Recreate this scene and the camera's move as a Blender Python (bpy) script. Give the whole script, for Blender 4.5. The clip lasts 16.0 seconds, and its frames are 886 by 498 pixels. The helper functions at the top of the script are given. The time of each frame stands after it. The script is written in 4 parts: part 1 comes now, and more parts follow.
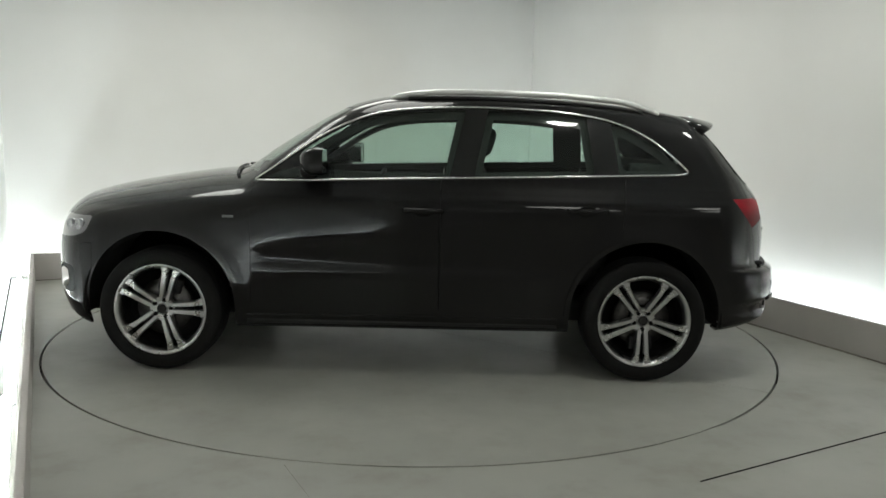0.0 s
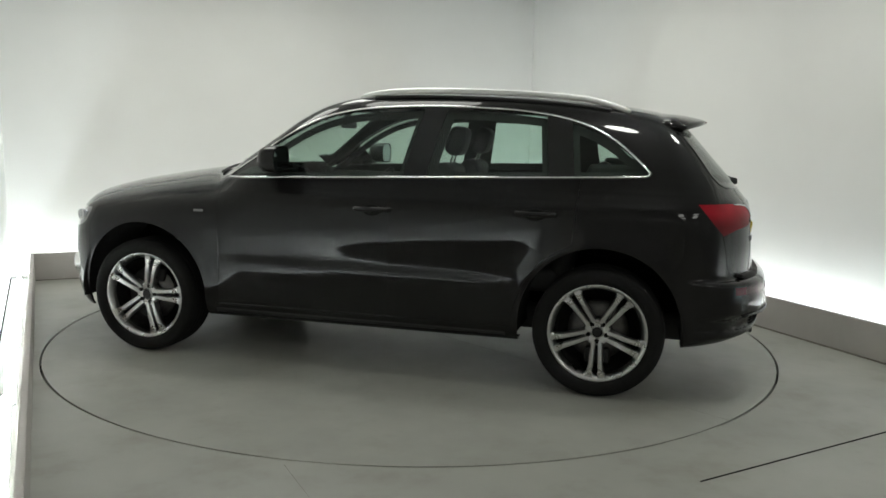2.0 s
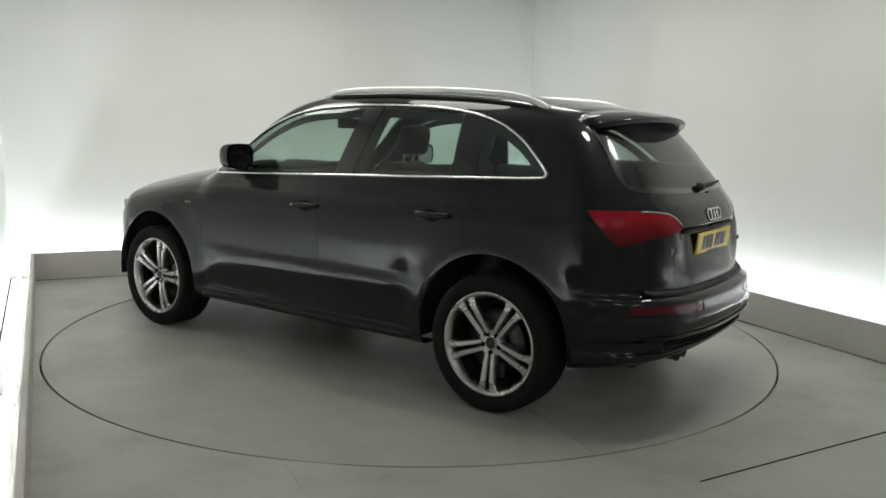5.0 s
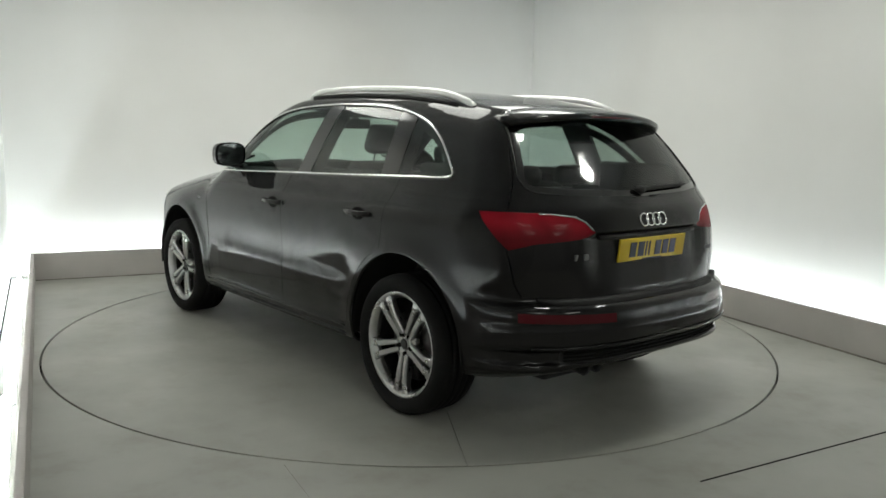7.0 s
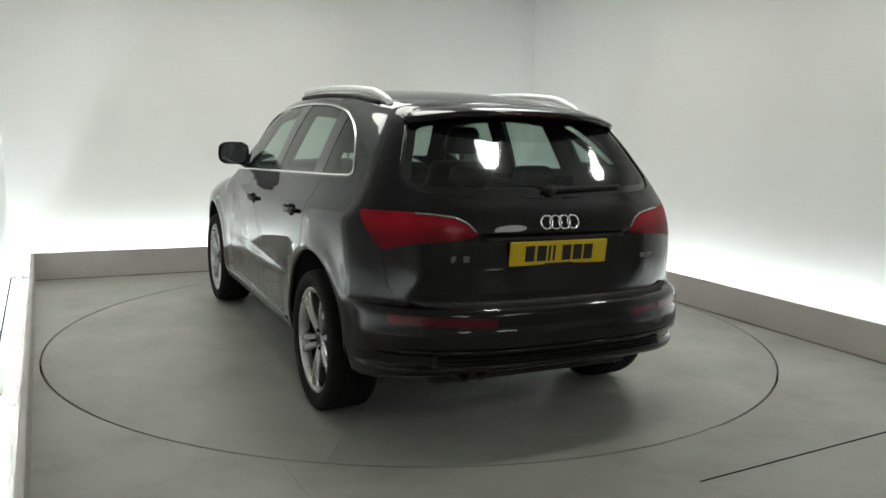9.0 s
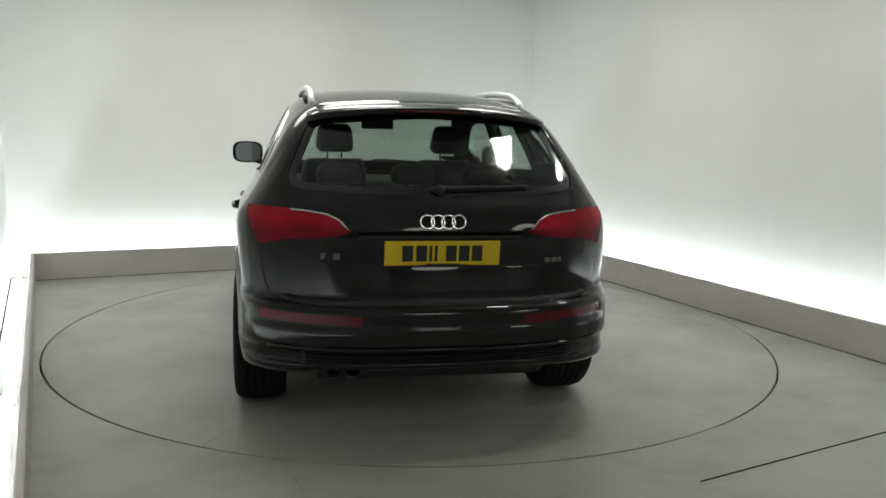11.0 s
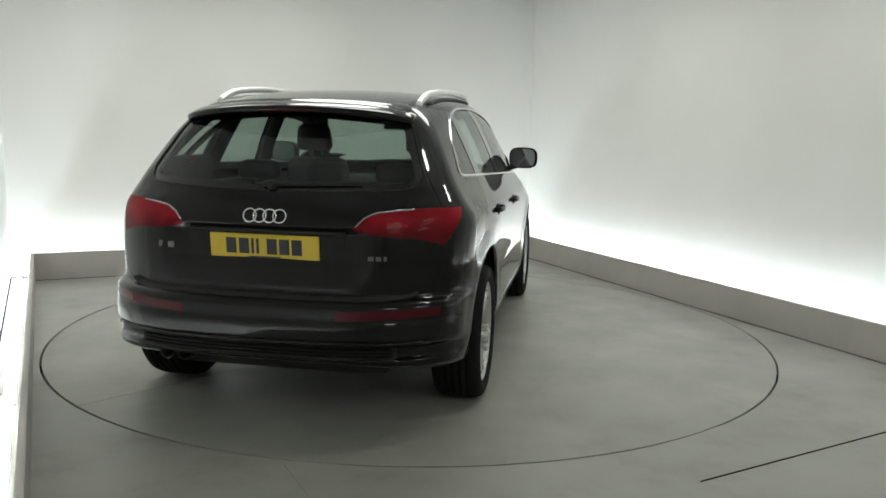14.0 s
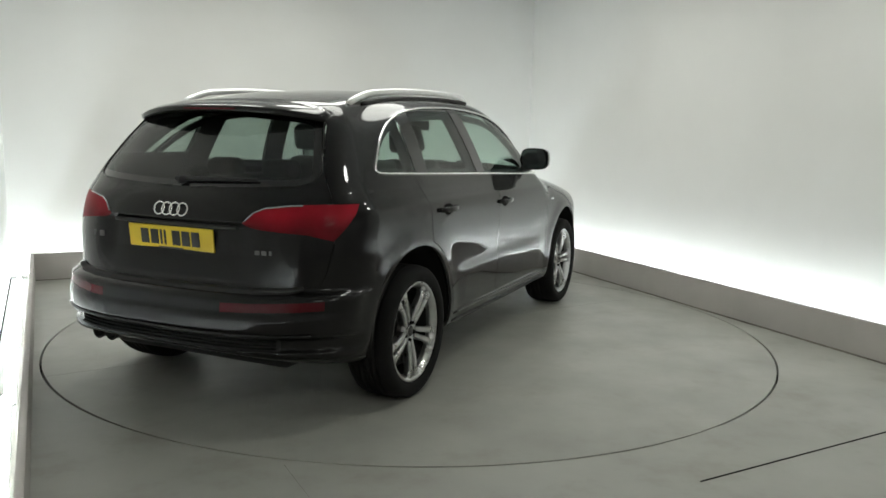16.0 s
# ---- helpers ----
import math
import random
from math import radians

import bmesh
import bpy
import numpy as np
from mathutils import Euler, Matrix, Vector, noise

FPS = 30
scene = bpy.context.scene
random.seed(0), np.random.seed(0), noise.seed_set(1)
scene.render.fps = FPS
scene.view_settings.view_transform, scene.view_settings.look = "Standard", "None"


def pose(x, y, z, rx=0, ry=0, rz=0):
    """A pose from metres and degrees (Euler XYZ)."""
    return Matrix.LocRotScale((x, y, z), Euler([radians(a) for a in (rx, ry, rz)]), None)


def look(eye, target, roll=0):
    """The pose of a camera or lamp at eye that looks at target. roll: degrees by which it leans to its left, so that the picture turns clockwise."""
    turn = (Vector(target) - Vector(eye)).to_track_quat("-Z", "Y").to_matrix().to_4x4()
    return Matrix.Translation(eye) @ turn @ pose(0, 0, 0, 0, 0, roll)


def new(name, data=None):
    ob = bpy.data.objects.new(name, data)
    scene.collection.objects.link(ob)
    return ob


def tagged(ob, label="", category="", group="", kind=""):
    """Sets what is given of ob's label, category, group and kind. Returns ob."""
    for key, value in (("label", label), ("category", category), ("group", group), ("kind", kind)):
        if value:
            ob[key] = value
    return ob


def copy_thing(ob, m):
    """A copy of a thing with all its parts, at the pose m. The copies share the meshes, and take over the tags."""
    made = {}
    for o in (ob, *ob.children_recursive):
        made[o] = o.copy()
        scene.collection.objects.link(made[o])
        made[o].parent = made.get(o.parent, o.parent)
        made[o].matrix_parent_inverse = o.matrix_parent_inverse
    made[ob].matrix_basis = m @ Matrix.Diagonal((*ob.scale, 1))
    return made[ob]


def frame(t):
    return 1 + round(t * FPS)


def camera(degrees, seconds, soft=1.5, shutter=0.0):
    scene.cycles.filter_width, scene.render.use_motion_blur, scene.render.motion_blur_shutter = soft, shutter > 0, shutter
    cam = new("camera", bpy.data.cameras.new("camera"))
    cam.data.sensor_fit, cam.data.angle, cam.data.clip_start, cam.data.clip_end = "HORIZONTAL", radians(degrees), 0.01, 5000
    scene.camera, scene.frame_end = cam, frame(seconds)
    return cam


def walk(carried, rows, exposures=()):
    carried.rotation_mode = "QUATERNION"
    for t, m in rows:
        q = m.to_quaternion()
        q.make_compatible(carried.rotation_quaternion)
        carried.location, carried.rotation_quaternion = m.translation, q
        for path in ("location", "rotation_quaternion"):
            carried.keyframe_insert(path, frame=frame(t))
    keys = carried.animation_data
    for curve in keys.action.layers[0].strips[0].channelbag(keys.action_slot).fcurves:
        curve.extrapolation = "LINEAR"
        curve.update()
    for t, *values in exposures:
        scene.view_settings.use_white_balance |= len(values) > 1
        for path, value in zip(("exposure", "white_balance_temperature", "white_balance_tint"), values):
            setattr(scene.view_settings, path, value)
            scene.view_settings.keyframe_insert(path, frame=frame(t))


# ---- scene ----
cam = camera(58.07, 16.0, soft=1.6)
EYE = (0.0, -5.6855, 1.4205)
AIM = (0.1861, -0.0639, 0.5914)
walk(cam, [(0.0, look(EYE, AIM, 1.36)), (16.0, look(EYE, AIM, 1.36))], exposures=[(0.0, -0.09), (16.0, -0.09)])

# The studio bay is turned against the line of sight; a runs along the back wall, b towards it.
BAY = radians(24.5)
BAY_A, BAY_B = Vector((math.cos(BAY), math.sin(BAY), 0)), Vector((-math.sin(BAY), math.cos(BAY), 0))
TABLE_R = 2.441
CAR_OFF = Vector((0.034, 0.247, 0.0))


def turn_at(t):
    """The turntable's angle, in degrees."""
    return math.degrees(3.1012 - 0.12410 * t)


def bay(a, b, z=0.0):
    return BAY_A * a + BAY_B * b + Vector((0, 0, z))


# ---- world and exposure ----
world = bpy.data.worlds.new("world")
world.use_nodes = True
world.node_tree.nodes["Background"].inputs[0].default_value = (0.5, 0.52, 0.55, 1)
world.node_tree.nodes["Background"].inputs[1].default_value = 0.02
scene.world = world
GLOW_TUBE = 60.0
GLOW_SPOT = 50.0
GLOW_FILL = 6.4


# ---- materials ----
def principled(name, color, rough=0.5, metal=0.0, coat=0.0, ior=1.45):
    m = bpy.data.materials.new(name)
    m.use_nodes = True
    n = m.node_tree.nodes["Principled BSDF"]
    n.inputs["Base Color"].default_value = (*color, 1)
    n.inputs["Roughness"].default_value = rough
    n.inputs["Metallic"].default_value = metal
    n.inputs["Coat Weight"].default_value = coat
    n.inputs["Coat Roughness"].default_value = 0.125
    n.inputs["IOR"].default_value = ior
    return m


def noise_node(m, scale, detail=4.0, rough=0.55, coords="Object"):
    nt = m.node_tree
    tc, nz = nt.nodes.new("ShaderNodeTexCoord"), nt.nodes.new("ShaderNodeTexNoise")
    nz.inputs["Scale"].default_value, nz.inputs["Detail"].default_value = scale, detail
    nz.inputs["Roughness"].default_value = rough
    nt.links.new(tc.outputs[coords], nz.inputs["Vector"])
    return nz.outputs["Fac"]


def ramp(m, fac, low, high, p0=0.3, p1=0.7):
    r = m.node_tree.nodes.new("ShaderNodeMapRange")
    r.inputs["From Min"].default_value, r.inputs["From Max"].default_value = p0, p1
    r.inputs["To Min"].default_value, r.inputs["To Max"].default_value = low, high
    m.node_tree.links.new(fac, r.inputs["Value"])
    return r.outputs["Result"]


def mix_color(m, fac, c0, c1):
    x = m.node_tree.nodes.new("ShaderNodeMix")
    x.data_type = "RGBA"
    for sock, c in ((x.inputs["A"], c0), (x.inputs["B"], c1)):
        if isinstance(c, tuple):
            sock.default_value = (*c, 1)
        else:
            m.node_tree.links.new(c, sock)
    m.node_tree.links.new(fac, x.inputs["Factor"])
    return x.outputs["Result"]


def bump(m, height, strength=0.2, distance=0.002):
    b = m.node_tree.nodes.new("ShaderNodeBump")
    b.inputs["Strength"].default_value, b.inputs["Distance"].default_value = strength, distance
    m.node_tree.links.new(height, b.inputs["Height"])
    m.node_tree.links.new(b.outputs["Normal"], m.node_tree.nodes["Principled BSDF"].inputs["Normal"])


def into(m, socket, out):
    m.node_tree.links.new(out, m.node_tree.nodes["Principled BSDF"].inputs[socket])


def worn(name, c0, c1, rough=(0.4, 0.6), scale=3.0, fine=60.0, relief=0.15, metal=0.0):
    """A painted or moulded surface: broad blotches and fine grain."""
    m = principled(name, c0, rough[0], metal)
    big, small = noise_node(m, scale), noise_node(m, fine, 3.0)
    into(m, "Base Color", mix_color(m, ramp(m, big, 0.0, 1.0), c0, c1))
    into(m, "Roughness", ramp(m, big, rough[0], rough[1]))
    bump(m, small, relief, 0.001)
    return m


def glow(name, color, strength):
    m = principled(name, color, 0.5)
    n = m.node_tree.nodes["Principled BSDF"]
    n.inputs["Emission Color"].default_value = (*color, 1)
    n.inputs["Emission Strength"].default_value = strength
    return m


def pane_material(name, tint, gloss=0.02):
    """Thin glass: clear through-light with the tint, and mirror gloss by Fresnel."""
    m = bpy.data.materials.new(name)
    m.use_nodes = True
    nt = m.node_tree
    nt.nodes.clear()
    out, mix = nt.nodes.new("ShaderNodeOutputMaterial"), nt.nodes.new("ShaderNodeMixShader")
    tr, gl, fr = nt.nodes.new("ShaderNodeBsdfTransparent"), nt.nodes.new("ShaderNodeBsdfGlossy"), nt.nodes.new("ShaderNodeMath")
    lw, ml = nt.nodes.new("ShaderNodeLayerWeight"), nt.nodes.new("ShaderNodeMath")
    lw.inputs["Blend"].default_value = 0.5
    ml.operation, fr.operation = "POWER", "MULTIPLY_ADD"
    ml.inputs[1].default_value, fr.inputs[1].default_value, fr.inputs[2].default_value = 4.5, 0.92, 0.075
    nt.links.new(lw.outputs["Facing"], ml.inputs[0])
    nt.links.new(ml.outputs[0], fr.inputs[0])
    tr.inputs["Color"].default_value = (*tint, 1)
    gl.inputs["Roughness"].default_value = gloss
    nt.links.new(fr.outputs[0], mix.inputs[0])
    nt.links.new(tr.outputs[0], mix.inputs[1])
    nt.links.new(gl.outputs[0], mix.inputs[2])
    nt.links.new(mix.outputs[0], out.inputs["Surface"])
    return m


WALL = worn("white wall paint", (0.82, 0.815, 0.79), (0.77, 0.765, 0.74), (0.55, 0.7), 0.7, 90.0, 0.05)
FLOOR = worn("grey floor paint", (0.362, 0.362, 0.326), (0.300, 0.300, 0.270), (0.34, 0.5), 1.3, 45.0, 0.06)
DISC = worn("grey turntable paint", (0.356, 0.356, 0.320), (0.292, 0.292, 0.262), (0.32, 0.5), 1.6, 45.0, 0.06)
for coat in (FLOOR, DISC):
    # old spills and scuffs over the paint
    link = coat.node_tree.nodes["Principled BSDF"].inputs["Base Color"].links[0].from_socket
    spill = ramp(coat, noise_node(coat, 2.6, 6.0, 0.68), 0.0, 0.55, 0.52, 0.74)
    into(coat, "Base Color", mix_color(coat, spill, link, (0.245, 0.230, 0.190)))
PLINTH = worn("beige upstand paint", (0.47, 0.445, 0.42), (0.40, 0.38, 0.355), (0.5, 0.65), 2.0, 60.0, 0.08)
JOINT = principled("dark joint", (0.010, 0.010, 0.0095), 0.85)
JOINT.node_tree.nodes["Principled BSDF"].inputs["Specular IOR Level"].default_value = 0.05
DIRT = worn("grime", (0.06, 0.052, 0.042), (0.21, 0.195, 0.165), (0.7, 0.9), 3.0)
TUBE = glow("white tube glow", (0.86, 0.96, 1.0), GLOW_TUBE)
SPOT = glow("spot glow", (0.97, 1.0, 0.93), GLOW_SPOT)
# grey of the unseen hall, set by what the car should mirror
HALL_WALL = worn("grey hall paint", (0.42, 0.42, 0.422), (0.36, 0.36, 0.362), (0.6, 0.8), 1.0, 60.0, 0.05)
CEILING = worn("grey ceiling paint", (0.55, 0.55, 0.54), (0.48, 0.48, 0.47), (0.7, 0.85), 1.0, 60.0, 0.05)
# glow of the added fill panels
FILL_PANEL = glow("fill panel glow", (0.985, 1.0, 0.93), GLOW_FILL)
WHITE_METAL = worn("white lamp enamel", (0.75, 0.75, 0.73), (0.68, 0.68, 0.66), (0.35, 0.5), 8.0)


def paint_material():
    m = principled("dark grey metallic paint", (0.010, 0.0095, 0.0095), 0.34, 0.45, 1.0)
    m.node_tree.nodes["Principled BSDF"].inputs["Coat Roughness"].default_value = 0.03
    m.node_tree.nodes["Principled BSDF"].inputs["Coat IOR"].default_value = 1.35
    m.node_tree.nodes["Principled BSDF"].inputs["IOR"].default_value = 1.25
    m.node_tree.nodes["Principled BSDF"].inputs["Specular Tint"].default_value = (0.25, 0.25, 0.25, 1)
    flake = noise_node(m, 900.0, 1.0)
    into(m, "Base Color", mix_color(m, ramp(m, flake, 0, 1, 0.35, 0.7), (0.0060, 0.0057, 0.0058), (0.0132, 0.0125, 0.0127)))
    into(m, "Roughness", ramp(m, noise_node(m, 2.5), 0.34, 0.42))
    return m


PAINT = paint_material()
BLACK = worn("black plastic", (0.008, 0.008, 0.008), (0.013, 0.013, 0.013), (0.5, 0.7), 12.0, 220.0, 0.25)
GLOSS_BLACK = principled("black gloss trim", (0.008, 0.008, 0.008), 0.12, 0.0, 0.6)
RUBBER = worn("tyre rubber", (0.007, 0.007, 0.007), (0.012, 0.0115, 0.011), (0.75, 0.92), 14.0, 160.0, 0.3)
RUBBER.node_tree.nodes["Principled BSDF"].inputs["Specular IOR Level"].default_value = 0.2
CHROME = principled("bright trim", (0.92, 0.92, 0.91), 0.14, 1.0)
RAIL = worn("satin aluminium", (0.88, 0.88, 0.87), (0.80, 0.80, 0.79), (0.38, 0.48), 9.0, 150.0, 0.05, 1.0)
ALLOY = worn("silver alloy", (0.56, 0.56, 0.555), (0.42, 0.42, 0.415), (0.24, 0.38), 12.0, 150.0, 0.05, 1.0)
# near-black alloy for wheel barrels, centre caps and exhaust tips
ALLOY_DARK = worn("dark alloy", (0.05, 0.05, 0.05), (0.025, 0.025, 0.025), (0.4, 0.6), 14.0, 150.0, 0.1, 0.8)
STEEL = worn("brake disc steel", (0.13, 0.125, 0.12), (0.07, 0.068, 0.066), (0.35, 0.5), 20.0, 200.0, 0.15, 1.0)
LEATHER = worn("black leather", (0.016, 0.016, 0.017), (0.028, 0.028, 0.028), (0.42, 0.58), 9.0, 260.0, 0.35)
CABIN = worn("dark cabin trim", (0.02, 0.02, 0.02), (0.032, 0.031, 0.03), (0.55, 0.75), 9.0, 260.0, 0.3)
HEADLINER = worn("grey headliner cloth", (0.20, 0.195, 0.185), (0.16, 0.155, 0.15), (0.8, 0.9), 9.0, 260.0, 0.3)
BADGE = principled("dull badge metal", (0.17, 0.17, 0.17), 0.5, 1.0)
MIRROR = principled("mirror glass", (0.30, 0.32, 0.33), 0.03, 1.0)
PLATE = principled("yellow plate", (0.62, 0.44, 0.012), 0.35)
INK = principled("plate ink", (0.012, 0.012, 0.012), 0.4)
GLASS = pane_material("side glass", (0.66, 0.78, 0.72), 0.06)
REAR_GLASS = pane_material("rear glass", (0.43, 0.48, 0.455), 0.075)
def lens_material():
    m = principled("red lamp lens", (0.30, 0.006, 0.014), 0.45, 0.0, 0.08, 1.2)
    m.node_tree.nodes["Principled BSDF"].inputs["Coat Roughness"].default_value = 0.025
    wave = m.node_tree.nodes.new("ShaderNodeTexWave")
    tc = m.node_tree.nodes.new("ShaderNodeTexCoord")
    wave.inputs["Scale"].default_value, wave.inputs["Distortion"].default_value = 22.0, 0.6
    wave.bands_direction = "Y"
    m.node_tree.links.new(tc.outputs["Object"], wave.inputs["Vector"])
    sep = m.node_tree.nodes.new("ShaderNodeSeparateXYZ")
    m.node_tree.links.new(tc.outputs["Object"], sep.inputs[0])
    upper = mix_color(m, ramp(m, noise_node(m, 5.0, 2.0), 0, 1, 0.35, 0.65), (0.35, 0.008, 0.020), (0.24, 0.005, 0.013))
    lower = mix_color(m, ramp(m, noise_node(m, 6.0, 2.0), 0, 1, 0.4, 0.6), (0.14, 0.003, 0.008), (0.085, 0.002, 0.005))
    into(m, "Base Color", mix_color(m, ramp(m, sep.outputs["Z"], 0.0, 1.0, 0.955, 1.025), lower, upper))
    bump(m, wave.outputs["Fac"], 0.04, 0.003)
    return m


RED = lens_material()
RED_DARK = principled("dark red reflector", (0.075, 0.002, 0.006), 0.25, 0.0, 0.1, 1.35)
CLEAR = principled("clear lamp lens", (0.46, 0.47, 0.49), 0.15, 0.7, 1.0)


LENS = principled("smoked headlamp lens", (0.15, 0.15, 0.16), 0.1, 0.6, 1.0)


# ---- mesh helpers ----
def finish(bm, name, material, smooth=True):
    bmesh.ops.recalc_face_normals(bm, faces=bm.faces[:])
    me = bpy.data.meshes.new(name)
    bm.to_mesh(me)
    bm.free()
    for f in me.polygons:
        f.use_smooth = smooth
    me.materials.append(material)
    return me


def part(name, bm, material, parent, label="", smooth=True):
    """Links a bmesh as one mesh object under a thing or a part."""
    ob = new(name, finish(bm, name, material, smooth))
    ob.parent = parent
    if label:
        tagged(ob, label)
    return ob


def thing(name, label, category, group="", at=None):
    ob = tagged(new(name), label, category, group)
    if at is not None:
        ob.matrix_basis = at
    return ob


def box(bm, lo, hi, bevel=0.0, m=None):
    """A block from corner lo to corner hi, with rounded edges."""
    size, mid = [h - l for l, h in zip(lo, hi)], [(h + l) / 2 for l, h in zip(lo, hi)]
    at = Matrix.Translation(mid) @ Matrix.Diagonal((*size, 1))
    vs = bmesh.ops.create_cube(bm, size=1.0, matrix=at)["verts"]
    if bevel:
        es = list({e for v in vs for e in v.link_edges})
        r = bmesh.ops.bevel(bm, geom=es, offset=bevel, segments=3, profile=0.5, affect="EDGES", clamp_overlap=True)
        vs = list(set(r["verts"]) | {v for v in vs if v.is_valid})
    if m is not None:
        bmesh.ops.transform(bm, matrix=m, verts=vs)
    return vs


def lathe(bm, profile, axis="Y", seg=48, m=None):
    """Turns (radius, along) pairs round an axis."""
    rings = []
    for r, h in profile:
        ring = []
        for i in range(seg):
            a = 2 * math.pi * i / seg
            c, s = r * math.cos(a), r * math.sin(a)
            co = Vector((c, h, s) if axis == "Y" else (c, s, h) if axis == "Z" else (h, c, s))
            ring.append(bm.verts.new(m @ co if m is not None else co))
        rings.append(ring)
    for a, b in zip(rings, rings[1:]):
        for i in range(seg):
            bm.faces.new((a[i], a[(i + 1) % seg], b[(i + 1) % seg], b[i]))
    return rings


def sweep(bm, path, section, up=(0, 0, 1), caps=True):
    """Carries a closed section (side, height) along a path of points."""
    pts = [Vector(q) for q in path]
    rings = []
    for i, q in enumerate(pts):
        d = (pts[min(i + 1, len(pts) - 1)] - pts[max(i - 1, 0)]).normalized()
        side = d.cross(Vector(up)).normalized()
        top = side.cross(d)
        k = section(i / (len(pts) - 1)) if callable(section) else section
        rings.append([bm.verts.new(q + side * a + top * b) for a, b in k])
    n = len(rings[0])
    for a, b in zip(rings, rings[1:]):
        for i in range(n):
            bm.faces.new((a[i], a[(i + 1) % n], b[(i + 1) % n], b[i]))
    if caps:
        bm.faces.new(rings[0])
        bm.faces.new(rings[-1][::-1])


def oval(w, h, n=12, power=1.0):
    out = []
    for i in range(n):
        a = 2 * math.pi * i / n
        c, s = math.cos(a), math.sin(a)
        out.append((w * math.copysign(abs(c) ** power, c), h * math.copysign(abs(s) ** power, s)))
    return out


# ---- the studio ----
def structure(name, bm, material, label, category):
    return tagged(new(name, finish(bm, name, material, False)), label, category, kind="structure")


def bay_matrix(a=0.0, b=0.0, z=0.0):
    return Matrix.Translation(bay(a, b, z)) @ Matrix.Rotation(BAY, 4, "Z")


SIDE, BACK, FRONT, HIGH = 2.5, 2.81, -9.0, 3.2
GAP, THICK, RISE = 0.29, 0.03, 0.245


BAY_END = -4.6


def left_a(b):
    return -2.503 + 0.006 * (2.78 - b)


def right_a(b):
    return 2.508 + 0.027 * b


def long_box(bm, edge, off, width, b0, b1, z0, z1):
    """A long board that follows one of the slightly converging sides."""
    vs = []
    for z in (z0, z1):
        for b, o in ((b0, off), (b1, off), (b1, off + width), (b0, off + width)):
            vs.append(bm.verts.new(bay(edge(b) + o, b, z)))
    for q in ((0, 1, 2, 3), (7, 6, 5, 4), (0, 4, 5, 1), (1, 5, 6, 2), (2, 6, 7, 3), (3, 7, 4, 0)):
        bm.faces.new([vs[i] for i in q])


def build_floor():
    """Floor with a round hole for the turntable, and its recessed joints."""
    bm = bmesh.new()
    hole, seg = TABLE_R + 0.014, 160
    x0, x1, y0, y1 = -SIDE - GAP - 0.2, SIDE + GAP + 0.2, FRONT - 0.2, BACK + GAP + 0.2
    inner, outer, low = [], [], []
    for i in range(seg):
        a = 2 * math.pi * i / seg
        c, s = math.cos(a), math.sin(a)
        k = min((x1 if c > 0 else x0) / c if abs(c) > 1e-6 else 1e9, (y1 if s > 0 else y0) / s if abs(s) > 1e-6 else 1e9)
        inner.append(bm.verts.new((hole * c, hole * s, 0)))
        low.append(bm.verts.new((hole * c, hole * s, -0.05)))
        outer.append(bm.verts.new((k * c, k * s, 0)))
    for i in range(seg):
        j = (i + 1) % seg
        bm.faces.new((inner[i], outer[i], outer[j], inner[j]))
        bm.faces.new((low[i], inner[i], inner[j], low[j]))
    bmesh.ops.transform(bm, matrix=bay_matrix(), verts=bm.verts[:])
    floor = structure("floor", bm, FLOOR, "grey painted studio floor with a round turntable opening", "floor")
    bm = bmesh.new()
    box(bm, (-SIDE - 0.5, FRONT - 0.3, -0.12), (SIDE + 0.5, BACK + 0.5, -0.06), 0, bay_matrix())
    structure("floor_base", bm, JOINT, "dark pit base under the turntable floor", "floor")
    # worn joints between the floor boards
    for a0, b0, a1, b1, w in ((0.028, -2.835, SIDE, -2.71, 0.006), (-1.51, -1.99, -1.495, -2.6, 0.0009)):
        d = (bay(a1, b1) - bay(a0, b0))
        ang = math.atan2(d.y, d.x)
        bm = bmesh.new()
        box(bm, (0, -w / 2, -0.004), (d.length, w / 2, 0.003 if w > 0.002 else 0.0006), 0.0, Matrix.Translation(bay(a0, b0)) @ Matrix.Rotation(ang, 4, "Z"))
        structure("floor_joint", bm, JOINT if w > 0.002 else DIRT, "dark joint between two floor boards", "joint")
    # floor-coloured fill that makes the ring joint fainter in places
    for d0, d1 in ((-104.0, -96.0), (-64.5, -48.0)):
        bm = bmesh.new()
        rows = []
        for i in range(25):
            a, e = radians(d0 + (d1 - d0) * i / 24), min(1.0, i / 5, (24 - i) / 5)
            rows.append([bm.verts.new((q * math.cos(a), q * math.sin(a), z)) for q, z in ((TABLE_R + 0.003, -0.030 + 0.026 * e), (TABLE_R + 0.013, -0.030 + 0.028 * e))])
        for a, b in zip(rows, rows[1:]):
            bm.faces.new((a[0], a[1], b[1], b[0]))
        structure("joint_fill", bm, FLOOR, "floor-coloured fill in the ring joint", "joint")
    return floor


